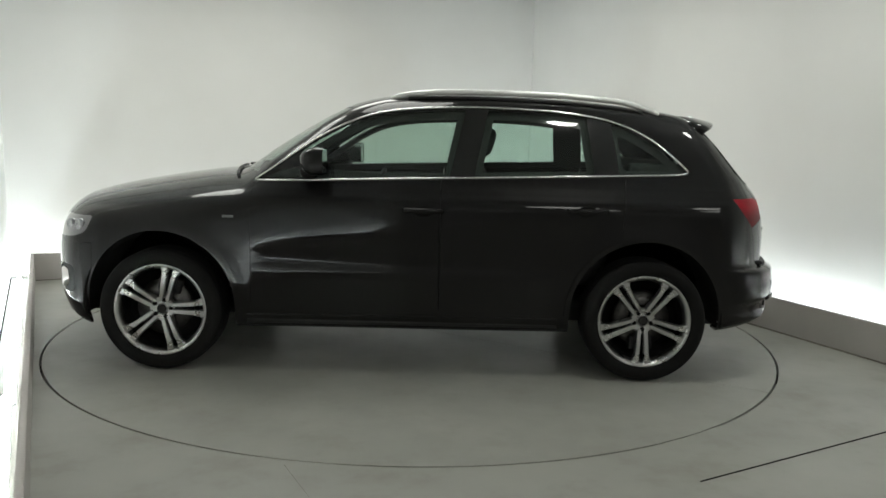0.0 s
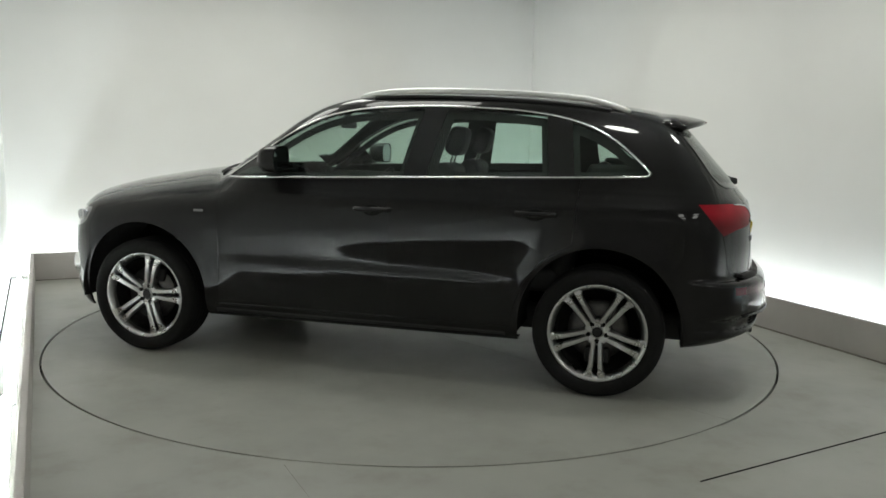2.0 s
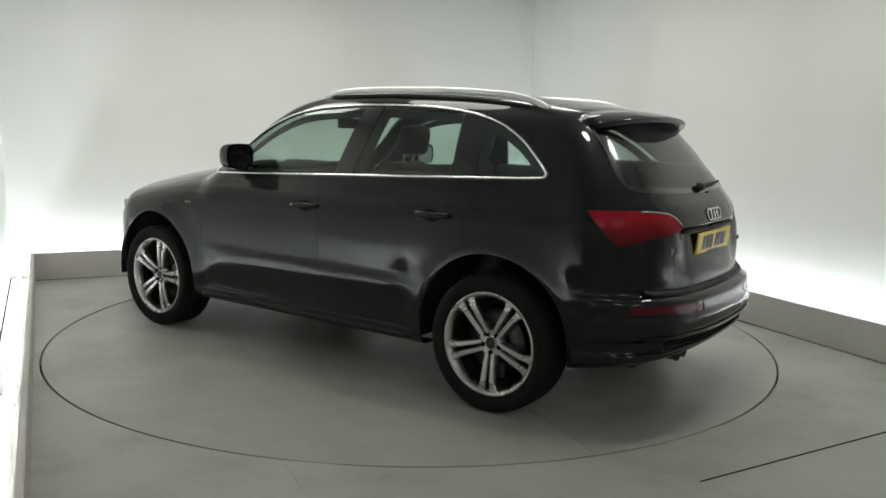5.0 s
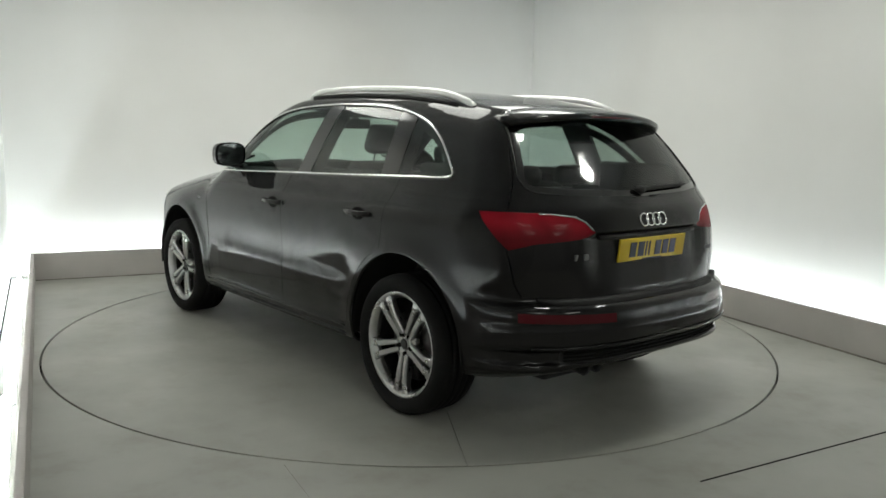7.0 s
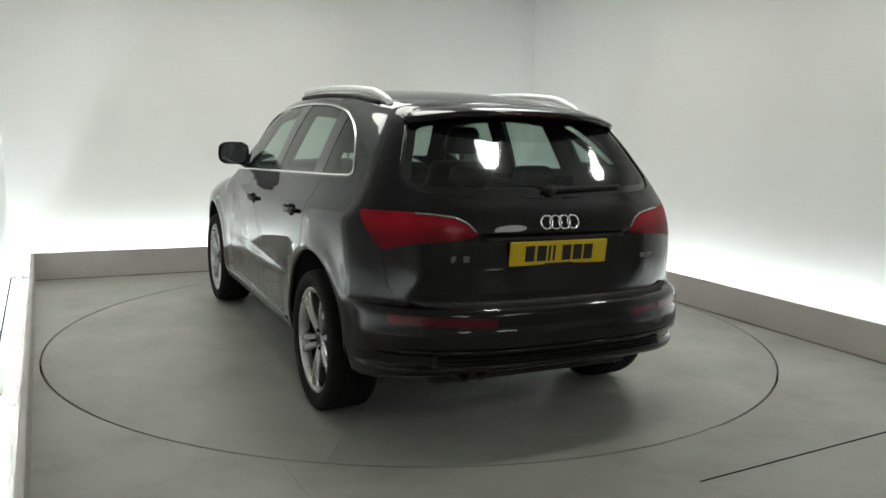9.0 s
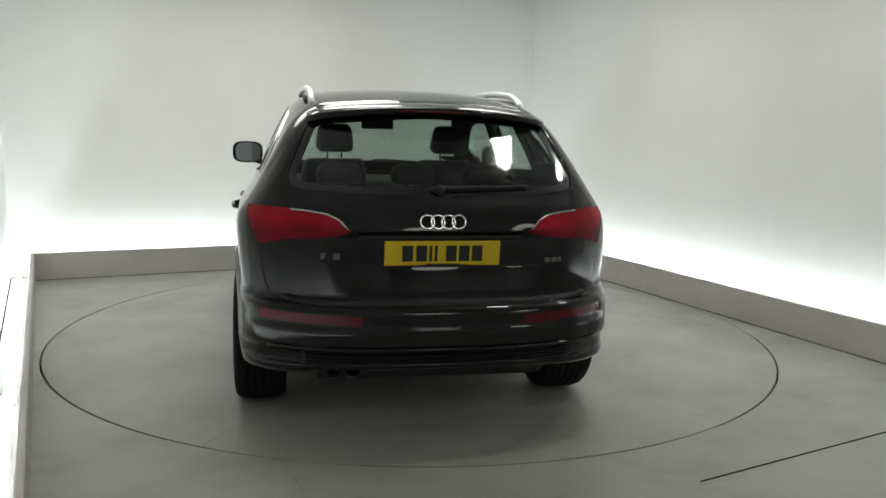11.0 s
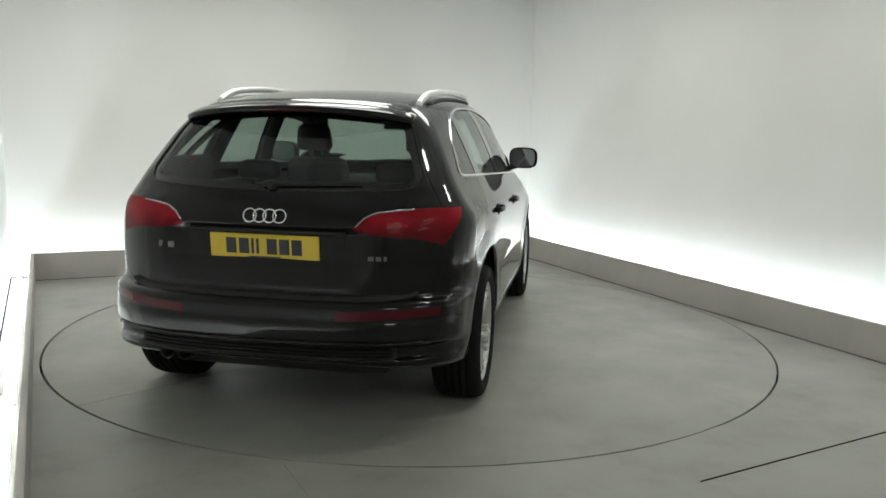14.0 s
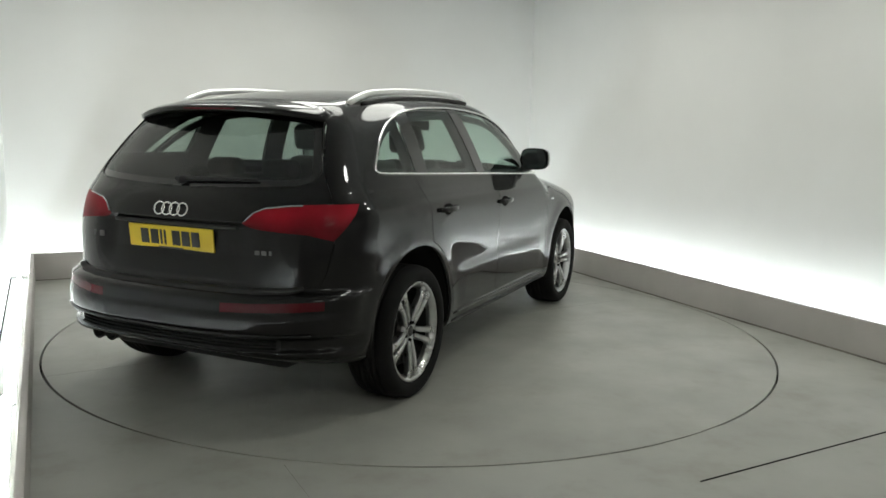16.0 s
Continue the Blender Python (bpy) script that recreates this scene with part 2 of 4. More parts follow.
def build_walls():
    w, h = 0.12, HIGH
    a, b = SIDE + GAP + 0.2, BACK + GAP
    # the front wall is out of view, added to close the hall
    for name, lo, hi in (("wall_back", (-a - w, b, -0.1), (a + w, b + w, h)), ("wall_front", (-a - w, FRONT - w, -0.1), (a + w, FRONT, h))):
        bm = bmesh.new()
        box(bm, lo, hi, 0, bay_matrix())
        white = name == "wall_back"
        structure(name, bm, WALL if white else HALL_WALL, "plain white painted studio wall" if white else "grey wall of the unseen hall, added for reflections", "wall")
    for name, edge, off, width in (("wall_left", left_a, -0.205, -w), ("wall_right", right_a, GAP, w)):
        bm = bmesh.new()
        end = BAY_END if edge is left_a else BAY_END + 0.6
        long_box(bm, edge, off, width, end, b, -0.1, h)
        structure(name, bm, WALL, "plain white painted studio wall", "wall")
        # unseen hall side, added to set the reflections in the car
        bm = bmesh.new()
        long_box(bm, edge, off, width, FRONT, end, -0.1, h)
        structure(name.replace("wall", "hall_wall"), bm, HALL_WALL, "grey wall of the unseen hall, added for reflections", "wall")
    bm = bmesh.new()
    box(bm, (-a - w, FRONT - w, h), (a + w, b + w, h + 0.1), 0, bay_matrix())
    structure("ceiling", bm, CEILING, "grey studio ceiling", "ceiling")


def build_upstand():
    """The low board that hides the light trough along the walls."""
    bm = bmesh.new()
    box(bm, (left_a(BACK) - THICK, BACK, 0), (right_a(BACK) + THICK, BACK + THICK, RISE), 0.004, bay_matrix())
    structure("upstand_back", bm, PLINTH, "low beige board upstand hiding the trough lights", "upstand")
    for name, edge, off, width in (("upstand_left", left_a, 0.0, -THICK), ("upstand_right", right_a, 0.0, THICK)):
        bm = bmesh.new()
        long_box(bm, edge, off, width, BAY_END, BACK, 0, RISE)
        bmesh.ops.bevel(bm, geom=bm.edges[:], offset=0.004, segments=2, affect="EDGES")
        structure(name, bm, PLINTH, "low beige board upstand hiding the trough lights", "upstand")
    bm = bmesh.new()
    long_box(bm, left_a, -0.204, 0.012, BAY_END, BACK + 0.2, 0.001, 0.012)
    structure("trim", bm, JOINT, "dark sealing joint at the wall foot", "trim")
    bm = bmesh.new()
    long_box(bm, right_a, -0.030, 0.029, BAY_END, BACK - 0.01, 0.0005, 0.004)
    structure("trim_right", bm, DIRT, "dirty joint along the foot of the upstand", "trim")
    bm = bmesh.new()
    box(bm, (left_a(BACK) + 0.002, BACK - 0.022, 0.0005), (right_a(BACK) - 0.035, BACK - 0.001, 0.004), 0, bay_matrix())
    structure("trim_back", bm, DIRT, "dirty joint along the foot of the upstand", "trim")


def build_tubes():
    """Fluorescent battens lying in the trough behind the upstand."""
    bm = bmesh.new()
    box(bm, (-0.56, -0.03, 0.0), (0.56, 0.03, 0.035), 0.006)
    proto = thing("trough_light", "white fluorescent batten lying in the wall trough", "light", "trough lights")
    part("housing", bm, WHITE_METAL, proto)
    bm = bmesh.new()
    lathe(bm, [(0.0, -0.55), (0.014, -0.55), (0.014, 0.55), (0.0, 0.55)], "X", 12, Matrix.Translation((0, 0, 0.055)))
    part("tube", bm, TUBE, proto, "glowing white tube")
    mid = GAP / 2 + 0.02
    spots = [(-2.3 + 1.15 * i, BACK + mid, 0) for i in range(5)]
    for i in range(6):
        b = 2.1 - 1.15 * i
        spots += [(left_a(b) - 0.11, b, 91.5), (right_a(b) + mid, b, 87.5)]
    for i, (a, b, r) in enumerate(spots):
        m = Matrix.Translation(bay(a, b, 0.002)) @ Matrix.Rotation(BAY + radians(r), 4, "Z")
        if i == 0:
            proto.matrix_basis = m
        else:
            copy_thing(proto, m)


def build_ceiling_lamps():
    """Round ceiling spots over the turntable, and soft round fill panels added out of view."""
    proto = thing("ceiling_spot", "round white ceiling spot light, lit", "light", "ceiling spots")
    bm = bmesh.new()
    lathe(bm, [(0.0, 0.10), (0.17, 0.10), (0.18, 0.08), (0.18, -0.01), (0.165, -0.02), (0.155, 0.0)], "Z", 40)
    part("housing", bm, WHITE_METAL, proto)
    bm = bmesh.new()
    lathe(bm, [(0.152, 0.0), (0.10, -0.008), (0.0, -0.01)], "Z", 40)
    part("lens", bm, SPOT, proto, "glowing lens")
    first = True
    for a, b in SPOTS:
        m = Matrix.Translation(bay(a, b, HIGH - 0.102))
        if first:
            proto.matrix_basis, first = m, False
        else:
            copy_thing(proto, m)
    # added fill: unseen panels that brighten the walls, floor and hall
    proto = thing("fill_panel", "round white fill light with a soft diffuser, added out of view", "light", "ceiling panels")
    bm = bmesh.new()
    lathe(bm, [(0.0, 0.06), (0.57, 0.06), (0.58, 0.05), (0.58, -0.01), (0.57, -0.016), (0.555, 0.0)], "Z", 48)
    part("frame", bm, WHITE_METAL, proto)
    bm = bmesh.new()
    lathe(bm, [(0.553, 0.0), (0.35, -0.008), (0.0, -0.012)], "Z", 48)
    part("diffuser", bm, FILL_PANEL, proto, "glowing diffuser of the added fill light")
    for i, (a, b) in enumerate(FILL_PANELS_AT):
        m = Matrix.Translation(bay(a, b, HIGH - 0.062))
        if i == 0:
            proto.matrix_basis = m
        else:
            copy_thing(proto, m)


SPOTS = ((0.28, -2.14), (1.82, -2.12))
# added fill panels: four over the bay, four in the hall
FILL_PANELS_AT = ((-1.60, 1.00), (-0.20, 1.25), (1.20, 0.20), (-0.45, -0.20), (-1.30, -6.4), (1.30, -6.4), (-1.30, -7.9), (1.30, -7.9))


def build_turntable():
    seam = radians(147.6)
    table = thing("turntable", "round grey painted turntable in two halves, flush with the floor", "turntable")
    for k in range(2):
        bm = bmesh.new()
        a0 = seam + k * math.pi
        n = 80
        off = Vector((-math.sin(seam), math.cos(seam), 0)) * (0.0015 if k == 0 else -0.0015)
        top = [bm.verts.new(off + Vector((TABLE_R * math.cos(a0 + math.pi * i / n), TABLE_R * math.sin(a0 + math.pi * i / n), 0))) for i in range(n + 1)]
        low = [bm.verts.new(v.co - Vector((0, 0, 0.04))) for v in top]
        bm.faces.new(top)
        for i in range(n + 1):
            j = (i + 1) % (n + 1)
            bm.faces.new((top[j], top[i], low[i], low[j]))
        part("half_plate", bm, DISC, table, smooth=False)
    return table


build_floor()
build_walls()
build_upstand()
build_tubes()
build_ceiling_lamps()
turntable = build_turntable()


# ---- the car ----
def curve(*pairs):
    """A smooth curve without overshoot through (at, value) pairs."""
    x, y = np.array([q[0] for q in pairs], float), np.array([q[1] for q in pairs], float)
    if x[0] > x[-1]:
        x, y = x[::-1], y[::-1]
    h, d = np.diff(x), np.diff(y) / np.diff(x)
    m = np.zeros(len(x))
    for i in range(1, len(x) - 1):
        if d[i - 1] * d[i] > 0:
            w1, w2 = 2 * h[i] + h[i - 1], h[i] + 2 * h[i - 1]
            m[i] = (w1 + w2) / (w1 / d[i - 1] + w2 / d[i])
    m[0], m[-1] = d[0], d[-1]

    def at(q):
        q = np.clip(np.asarray(q, float), x[0], x[-1])
        i = np.clip(np.searchsorted(x, q) - 1, 0, len(x) - 2)
        t = (q - x[i]) / h[i]
        return ((1 + 2 * t) * (1 - t) ** 2 * y[i] + t * (1 - t) ** 2 * h[i] * m[i] + t * t * (3 - 2 * t) * y[i + 1] + t * t * (t - 1) * h[i] * m[i + 1])
    return at


AXLE, HUB_Z, ARCH_R, ARCH_Z = 1.4035, 0.356, 0.438, 0.385
TOP = curve((2.35, 0.84), (2.18, 0.935), (2.03, 1.000), (1.64, 1.087), (1.26, 1.145), (1.10, 1.163), (0.875, 1.300), (0.645, 1.445), (0.49, 1.530), (0.31, 1.602), (0.12, 1.640),
            (-0.10, 1.656), (-0.45, 1.664), (-0.84, 1.655), (-1.23, 1.628), (-1.66, 1.568), (-1.95, 1.515))
NOSE = curve((0.10, 2.06), (0.22, 2.18), (0.30, 2.235), (0.42, 2.27), (0.60, 2.275), (0.75, 2.26), (0.86, 2.23), (1.0, 2.17))
TAIL = curve((0.15, -2.050), (0.3, -2.200), (0.345, -2.275), (0.372, -2.305), (0.395, -2.302), (0.41, -2.285), (0.45, -2.288), (0.472, -2.319), (0.495, -2.336), (0.55, -2.336), (0.585, -2.326), (0.635, -2.321), (0.655, -2.308), (0.672, -2.254), (0.69, -2.244), (0.8, -2.245), (0.92, -2.235), (1.02, -2.209),
             (1.075, -2.182), (1.135, -2.134), (1.165, -2.112), (1.33, -1.965), (1.45, -1.858), (1.56, -1.760))
WIDTH = curve((0.20, 0.868), (0.28, 0.898), (0.36, 0.9165), (0.44, 0.9215), (0.56, 0.9220), (0.70, 0.9275), (0.84, 0.9355), (0.97, 0.938), (1.025, 0.928),
              (1.07, 0.900), (1.12, 0.868), (1.18, 0.842), (1.30, 0.795), (1.45, 0.728), (1.58, 0.660), (1.70, 0.590))
KEEL = curve((-2.35, 0.40), (-2.10, 0.33), (-1.80, 0.295), (-0.9, 0.27), (0.9, 0.26), (1.8, 0.225), (2.3, 0.24))


def smooth_max(a, b, k):
    h = np.maximum(k - np.abs(a - b), 0) / k
    return np.maximum(a, b) + h * h * k * 0.25


def hull(x, y, z):
    """Negative inside the car's outer skin."""
    y = np.abs(y)
    lift = np.clip((z - 1.12) / 0.4, 0, 1)
    bow = 0.20 * y * y * np.clip((x - 0.1) / 0.5, 0, 1)
    slope = 0.55 * np.clip(1 - np.abs(x - 0.75) / 0.45, 0, 1)
    top = (z - TOP(x + bow) + 0.085 * y * y + 0.10 * y ** 4) * (1 - 0.35 * slope)
    nose = x - NOSE(z) + 0.36 * y * y + 0.16 * y ** 4
    dent = np.clip((0.985 - z) / 0.03, 0, 1) * np.clip((z - 0.72) / 0.12, 0, 1) * np.clip((0.52 - y) / 0.16, 0, 1) ** 2 * (3 - 2 * np.clip((0.52 - y) / 0.16, 0, 1))
    tail = (TAIL(z) + 0.09 * y * y + 0.38 * y ** 4 + 0.030 * dent - x) * (1 - 0.25 * lift)
    half = WIDTH(z) - 0.035 * np.clip(np.abs(x) - 0.9, 0, 2) ** 2 * (1 + 1.0 * lift) - 0.03 * lift * np.clip(-x - 0.2, 0, 2)
    half = half - 0.05 * lift * np.clip(x - 0.2, 0, 2)
    for ax in (AXLE, -AXLE):
        r = np.hypot(x - ax, z - ARCH_Z)
        half = half + 0.014 * np.exp(-((r - ARCH_R) / 0.085) ** 2) * np.clip((z - 0.25) / 0.2, 0, 1)
    ledge = 1 / (1 + np.exp(np.clip((z - 0.632 - 0.010 * x) / 0.012, -30, 30)))
    half = half + 0.010 * ledge * np.clip((z - 0.36) / 0.2, 0, 1) * np.clip((0.93 - np.abs(x + 0.02)) / 0.2, 0, 1)
    side = y - half
    keel = KEEL(x) - z
    body = smooth_max(top, side, 0.11)
    body = smooth_max(body, nose, 0.12)
    body = smooth_max(body, tail, 0.10)
    return smooth_max(body, keel, 0.05)


def polygon_distance(pts, u, v):
    """Signed distance to a closed outline, negative inside."""
    p = np.array(pts, float)
    q = np.roll(p, -1, 0)
    best, inside = np.full(u.shape, 1e9), np.zeros(u.shape, bool)
    for (x0, y0), (x1, y1) in zip(p, q):
        dx, dy = x1 - x0, y1 - y0
        t = np.clip(((u - x0) * dx + (v - y0) * dy) / (dx * dx + dy * dy + 1e-12), 0, 1)
        best = np.minimum(best, np.hypot(u - x0 - t * dx, v - y0 - t * dy))
        if y0 != y1:
            inside ^= ((y0 > v) != (y1 > v)) & (u < x0 + (v - y0) * dx / dy)
    return np.where(inside, -best, best)


def rounded(pts, steps=5, cut=0.3):
    """An outline with its corners rounded."""
    out, n = [], len(pts)
    for i in range(n):
        a, b, c = (Vector(pts[(i + k) % n]) for k in (-1, 0, 1))
        s, e = b.lerp(a, cut), b.lerp(c, cut)
        for k in range(steps + 1):
            t = k / steps
            out.append(tuple(s.lerp(b, t).lerp(b.lerp(e, t), t)))
    return out


def window_outline():
    """The side windows' common outline in x and z: straight belt, arched top."""
    crest = curve((0.875, 1.118), (0.70, 1.238), (0.55, 1.345), (0.40, 1.432), (0.22, 1.505), (0.08, 1.535), (-0.10, 1.553), (-0.42, 1.565), (-0.78, 1.556), (-1.08, 1.525),
                  (-1.28, 1.474), (-1.44, 1.392), (-1.56, 1.295), (-1.635, 1.225))
    top = [(x, float(crest(x))) for x in np.linspace(0.875, -1.635, 70)]
    belt = [(-1.625, 1.208), (-1.58, 1.203)] + [(x, 1.118 + (0.85 - x) * 0.0345) for x in np.linspace(-1.5, 0.84, 24)]
    return top + belt


DLO = window_outline()
REAR_PANE = rounded([(-0.9, 1.20), (0.0, 1.158), (0.655, 1.182), (0.60, 1.315), (0.540, 1.450), (0.0, 1.49), (-0.9, 1.45)], 4, 0.18)
HEADLAMP = rounded([(2.30, 0.865), (1.98, 0.885), (1.80, 0.895), (1.84, 0.80), (1.93, 0.765), (2.30, 0.72)], 4, 0.25)


def skin_grid(step=0.0195):
    """Half of the skin: rays from inside meet the hull's surface."""
    xs, ys, zs = 2.45, 1.06, (0.10, 1.74)
    nx, ny, nz = int(2 * xs / step), int(ys / step), int((zs[1] - zs[0]) / step)
    gx, gy, gz = np.linspace(-xs, xs, nx + 1), np.linspace(0, ys, ny + 1), np.linspace(*zs, nz + 1)
    index, outer, faces = {}, [], []

    def vert(q):
        key = tuple(round(c, 5) for c in q)
        if key not in index:
            index[key] = len(outer)
            outer.append(key)
        return index[key]

    for i in range(nx):
        for k in range(nz):
            faces.append([vert((gx[i + a], ys, gz[k + b])) for a, b in ((0, 0), (0, 1), (1, 1), (1, 0))])
        for j in range(ny):
            faces.append([vert((gx[i + a], gy[j + b], zs[1])) for a, b in ((0, 0), (1, 0), (1, 1), (0, 1))])
    for x in (-xs, xs):
        for j in range(ny):
            for k in range(nz):
                faces.append([vert((x, gy[j + a], gz[k + b])) for a, b in ((0, 0), (0, 1), (1, 1), (1, 0))])
    out = np.array(outer)
    org = np.stack([np.clip(out[:, 0], -1.5, 1.35), np.clip(out[:, 1], 0, 0.30), np.clip(out[:, 2], 0.58, 0.90)], 1)
    lo, hi = np.zeros(len(out)), np.full(len(out), 1.25)
    for _ in range(36):
        mid = (lo + hi) / 2
        q = org + (out - org) * mid[:, None]
        inside = hull(*q.T) < 0
        lo, hi = np.where(inside, mid, lo), np.where(inside, hi, mid)
    return org + (out - org) * ((lo + hi) / 2)[:, None], faces


def split(verts, faces, field, where=None):
    """Cuts the faces along the zero line of a field."""
    f = field(*verts.T)
    f = np.where(np.abs(f) < 0.0007, 0.0, f)
    if where is not None:
        f = np.where(where(*verts.T), f, 1.0)
    f, extra, made, out = f.tolist(), [], {}, []
    n0 = len(verts)
    for face in faces:
        s = [f[i] for i in face]
        if min(s) >= 0 or max(s) <= 0:
            out.append(face)
            continue
        neg, pos = [], []
        for k, i in enumerate(face):
            j = face[(k + 1) % len(face)]
            a, b = f[i], f[j]
            if a <= 0:
                neg.append(i)
            if a >= 0:
                pos.append(i)
            if a * b < 0:
                key = (min(i, j), max(i, j))
                if key not in made:
                    fa, fb = f[key[0]], f[key[1]]
                    made[key] = n0 + len(extra)
                    extra.append(verts[key[0]] + (verts[key[1]] - verts[key[0]]) * (fa / (fa - fb)))
                neg.append(made[key])
                pos.append(made[key])
        for g in (neg, pos):
            if len(g) > 2:
                out.append(g)
    return (np.vstack([verts, np.array(extra)]) if extra else verts), out


def gradient(p):
    e = 2e-3
    g = np.stack([hull(*(p + d).T) - hull(*(p - d).T) for d in np.eye(3) * e], 1)
    return g / (np.linalg.norm(g, axis=1)[:, None] + 1e-12)


# lines of the panels, each zero on its line
def dlo(x, y, z): return polygon_distance(DLO, x, z)
def arch(x, y, z): return np.where(z > ARCH_Z, np.hypot(np.abs(x) - AXLE, z - ARCH_Z), np.abs(np.abs(x) - AXLE)) - ARCH_R
def b_line(x, y, z): return x + 0.21 + 0.20 * np.clip(z - 1.14, 0, 1)
def a_line(x, y, z): return x - 0.875
def c_line(x, y, z): return x + 1.25 + 0.08 * (z - 0.9)
def sill_line(x, y, z): return z - 0.375
def arch_line(x, y, z): return np.hypot(x + AXLE, z - ARCH_Z) - ARCH_R - 0.03
def rear_pane(x, y, z): return polygon_distance(REAR_PANE, y, z)
def lamp_top(x, y, z): return z - np.interp(y, [0.40, 0.425, 0.45, 0.50, 0.60, 0.75, 1.0], [0.975, 1.000, 1.030, 1.055, 1.068, 1.074, 1.074])
def lamp_low(x, y, z): return np.interp(y, [0.40, 0.43, 0.48, 0.70, 0.80, 1.0], [0.980, 0.962, 0.955, 0.935, 0.905, 0.900]) - z
def lamp_front(x, y, z): return x + 1.885 + 0.85 * np.clip(1.074 - z, 0, 1)
def tail_low(x, y, z): return z - 0.672 - 0.10 * np.clip(y - 0.5, 0, 1)
def tail_side(x, y, z): return y - np.interp(z, [0.6, 0.75, 0.90, 1.05, 1.2, 1.45, 1.6], [0.70, 0.775, 0.80, 0.79, 0.70, 0.585, 0.55])
def bumper_front(x, y, z): return x + 1.80
def bumper_top(x, y, z): return z - np.interp(x, [-2.3, -2.05, -1.8], [0.672, 0.70, 0.74])
def refl_band(x, y, z): return np.abs(z - 0.604 - 0.03 * (y - 0.4)) - 0.021
def refl_span(x, y, z): return np.abs(y - 0.58) - 0.22
def valance(x, y, z): return z - 0.462
def strip(x, y, z): return z - 0.40
def screen_side(x, y, z): return y - np.interp(z, [1.1, 1.18, 1.35, 1.5, 1.6], [0.735, 0.70, 0.64, 0.575, 0.53])
def screen_low(x, y, z): return 1.165 - z
def screen_top(x, y, z): return z - 1.555
def bonnet_side(x, y, z): return y - 0.735 + 0.05 * np.clip(x - 1.2, 0, 2) ** 2
def bonnet_rear(x, y, z): return 1.02 - x
def bonnet_front(x, y, z): return x - 2.16 + 0.30 * y * y
def nose_line(x, y, z): return 1.80 - x
def nose_top(x, y, z): return z - 0.735
def head(x, y, z): return polygon_distance(HEADLAMP, x, z)
def intake(x, y, z): return polygon_distance(rounded([(0.46, 0.40), (0.83, 0.42), (0.84, 0.60), (0.52, 0.57)], 3, 0.25), y, z)
def grille(x, y, z): return polygon_distance(rounded([(-0.9, 0.83), (0.40, 0.83), (0.30, 0.50), (-0.9, 0.50)], 3, 0.2), y, z)


SEAM = 0.0022


def shift(fn, d):
    return lambda x, y, z: fn(x, y, z) + d


def cut_skin():
    v, f = skin_grid()
    side = lambda x, y, z: (y > 0.45) & (z < 1.66)
    low = lambda x, y, z: (y > 0.45) & (z < 1.26)
    rear = lambda x, y, z: x < -1.55
    tailz = lambda x, y, z: (x < -1.75) & (z < 1.12) & (z > 0.85)
    bump_zone = lambda x, y, z: (x < -1.70) & (z < 0.78)
    front = lambda x, y, z: x > 1.6
    jobs = [(arch, side), (dlo, side), (shift(dlo, -0.0105), side)]
    in_dlo = lambda x, y, z: (y > 0.45) & (z > 1.10) & (z < 1.62) & (dlo(x, y, z) < 0.03)
    jobs += [(shift(b_bar, s), in_dlo) for s in (0.0, 0.135)]
    jobs += [(shift(c_bar, s), in_dlo) for s in (0.0, 0.14)]
    jobs += [(shift(dlo, 0.042), in_dlo)] + [(shift(b_bar, s), in_dlo) for s in (-0.035, 0.175)] + [(shift(c_bar, s), in_dlo) for s in (-0.035, 0.175)]
    for s in (-SEAM, SEAM):
        jobs += [(shift(b_line, s), low), (shift(a_line, s), low), (shift(c_line, s), low), (shift(sill_line, s), low), (shift(arch_line, s), low)]
        jobs += [(shift(tail_low, s), lambda x, y, z: (x < -2.0) & (z < 0.8)), (shift(tail_side, s), lambda x, y, z: (x < -1.6) & (y > 0.4))]
        jobs += [(shift(bumper_front, s), bump_zone), (shift(bumper_top, s), bump_zone)]
        jobs += [(shift(bonnet_side, s), lambda x, y, z: (x > 0.95) & (z > 0.85)), (shift(bonnet_rear, s), lambda x, y, z: (x > 0.9) & (x < 1.15)),
                 (shift(bonnet_front, s), lambda x, y, z: (x > 1.7) & (z > 0.8)), (shift(nose_line, s), lambda x, y, z: (x > 1.7) & (x < 1.9) & (z < 0.8)), (shift(nose_top, s), front)]
    jobs += [(rear_pane, rear), (shift(rear_pane, -0.03), rear), (lamp_top, tailz), (lamp_low, tailz), (lamp_front, tailz)]
    jobs += [(refl_band, bump_zone), (refl_span, bump_zone), (valance, bump_zone), (strip, bump_zone), (lambda x, y, z: y - 0.62, bump_zone)]
    jobs += [(screen_side, lambda x, y, z: (x > 0.1) & (z > 1.1)), (screen_low, lambda x, y, z: (x > 0.8) & (x < 1.3)), (screen_top, lambda x, y, z: (x > 0.1) & (x < 0.7))]
    jobs += [(head, lambda x, y, z: (x > 1.7) & (y > 0.4)), (grille, lambda x, y, z: x > 2.05), (intake, lambda x, y, z: x > 1.75)]
    for fn, where in jobs:
        v, f = split(v, f, fn, where)
    return v, f


def c_bar(x, y, z): return x + 1.09 - 0.12 * (z - 1.23)


def b_bar(x, y, z): return x + 0.265 + 0.21 * (z - 1.18)


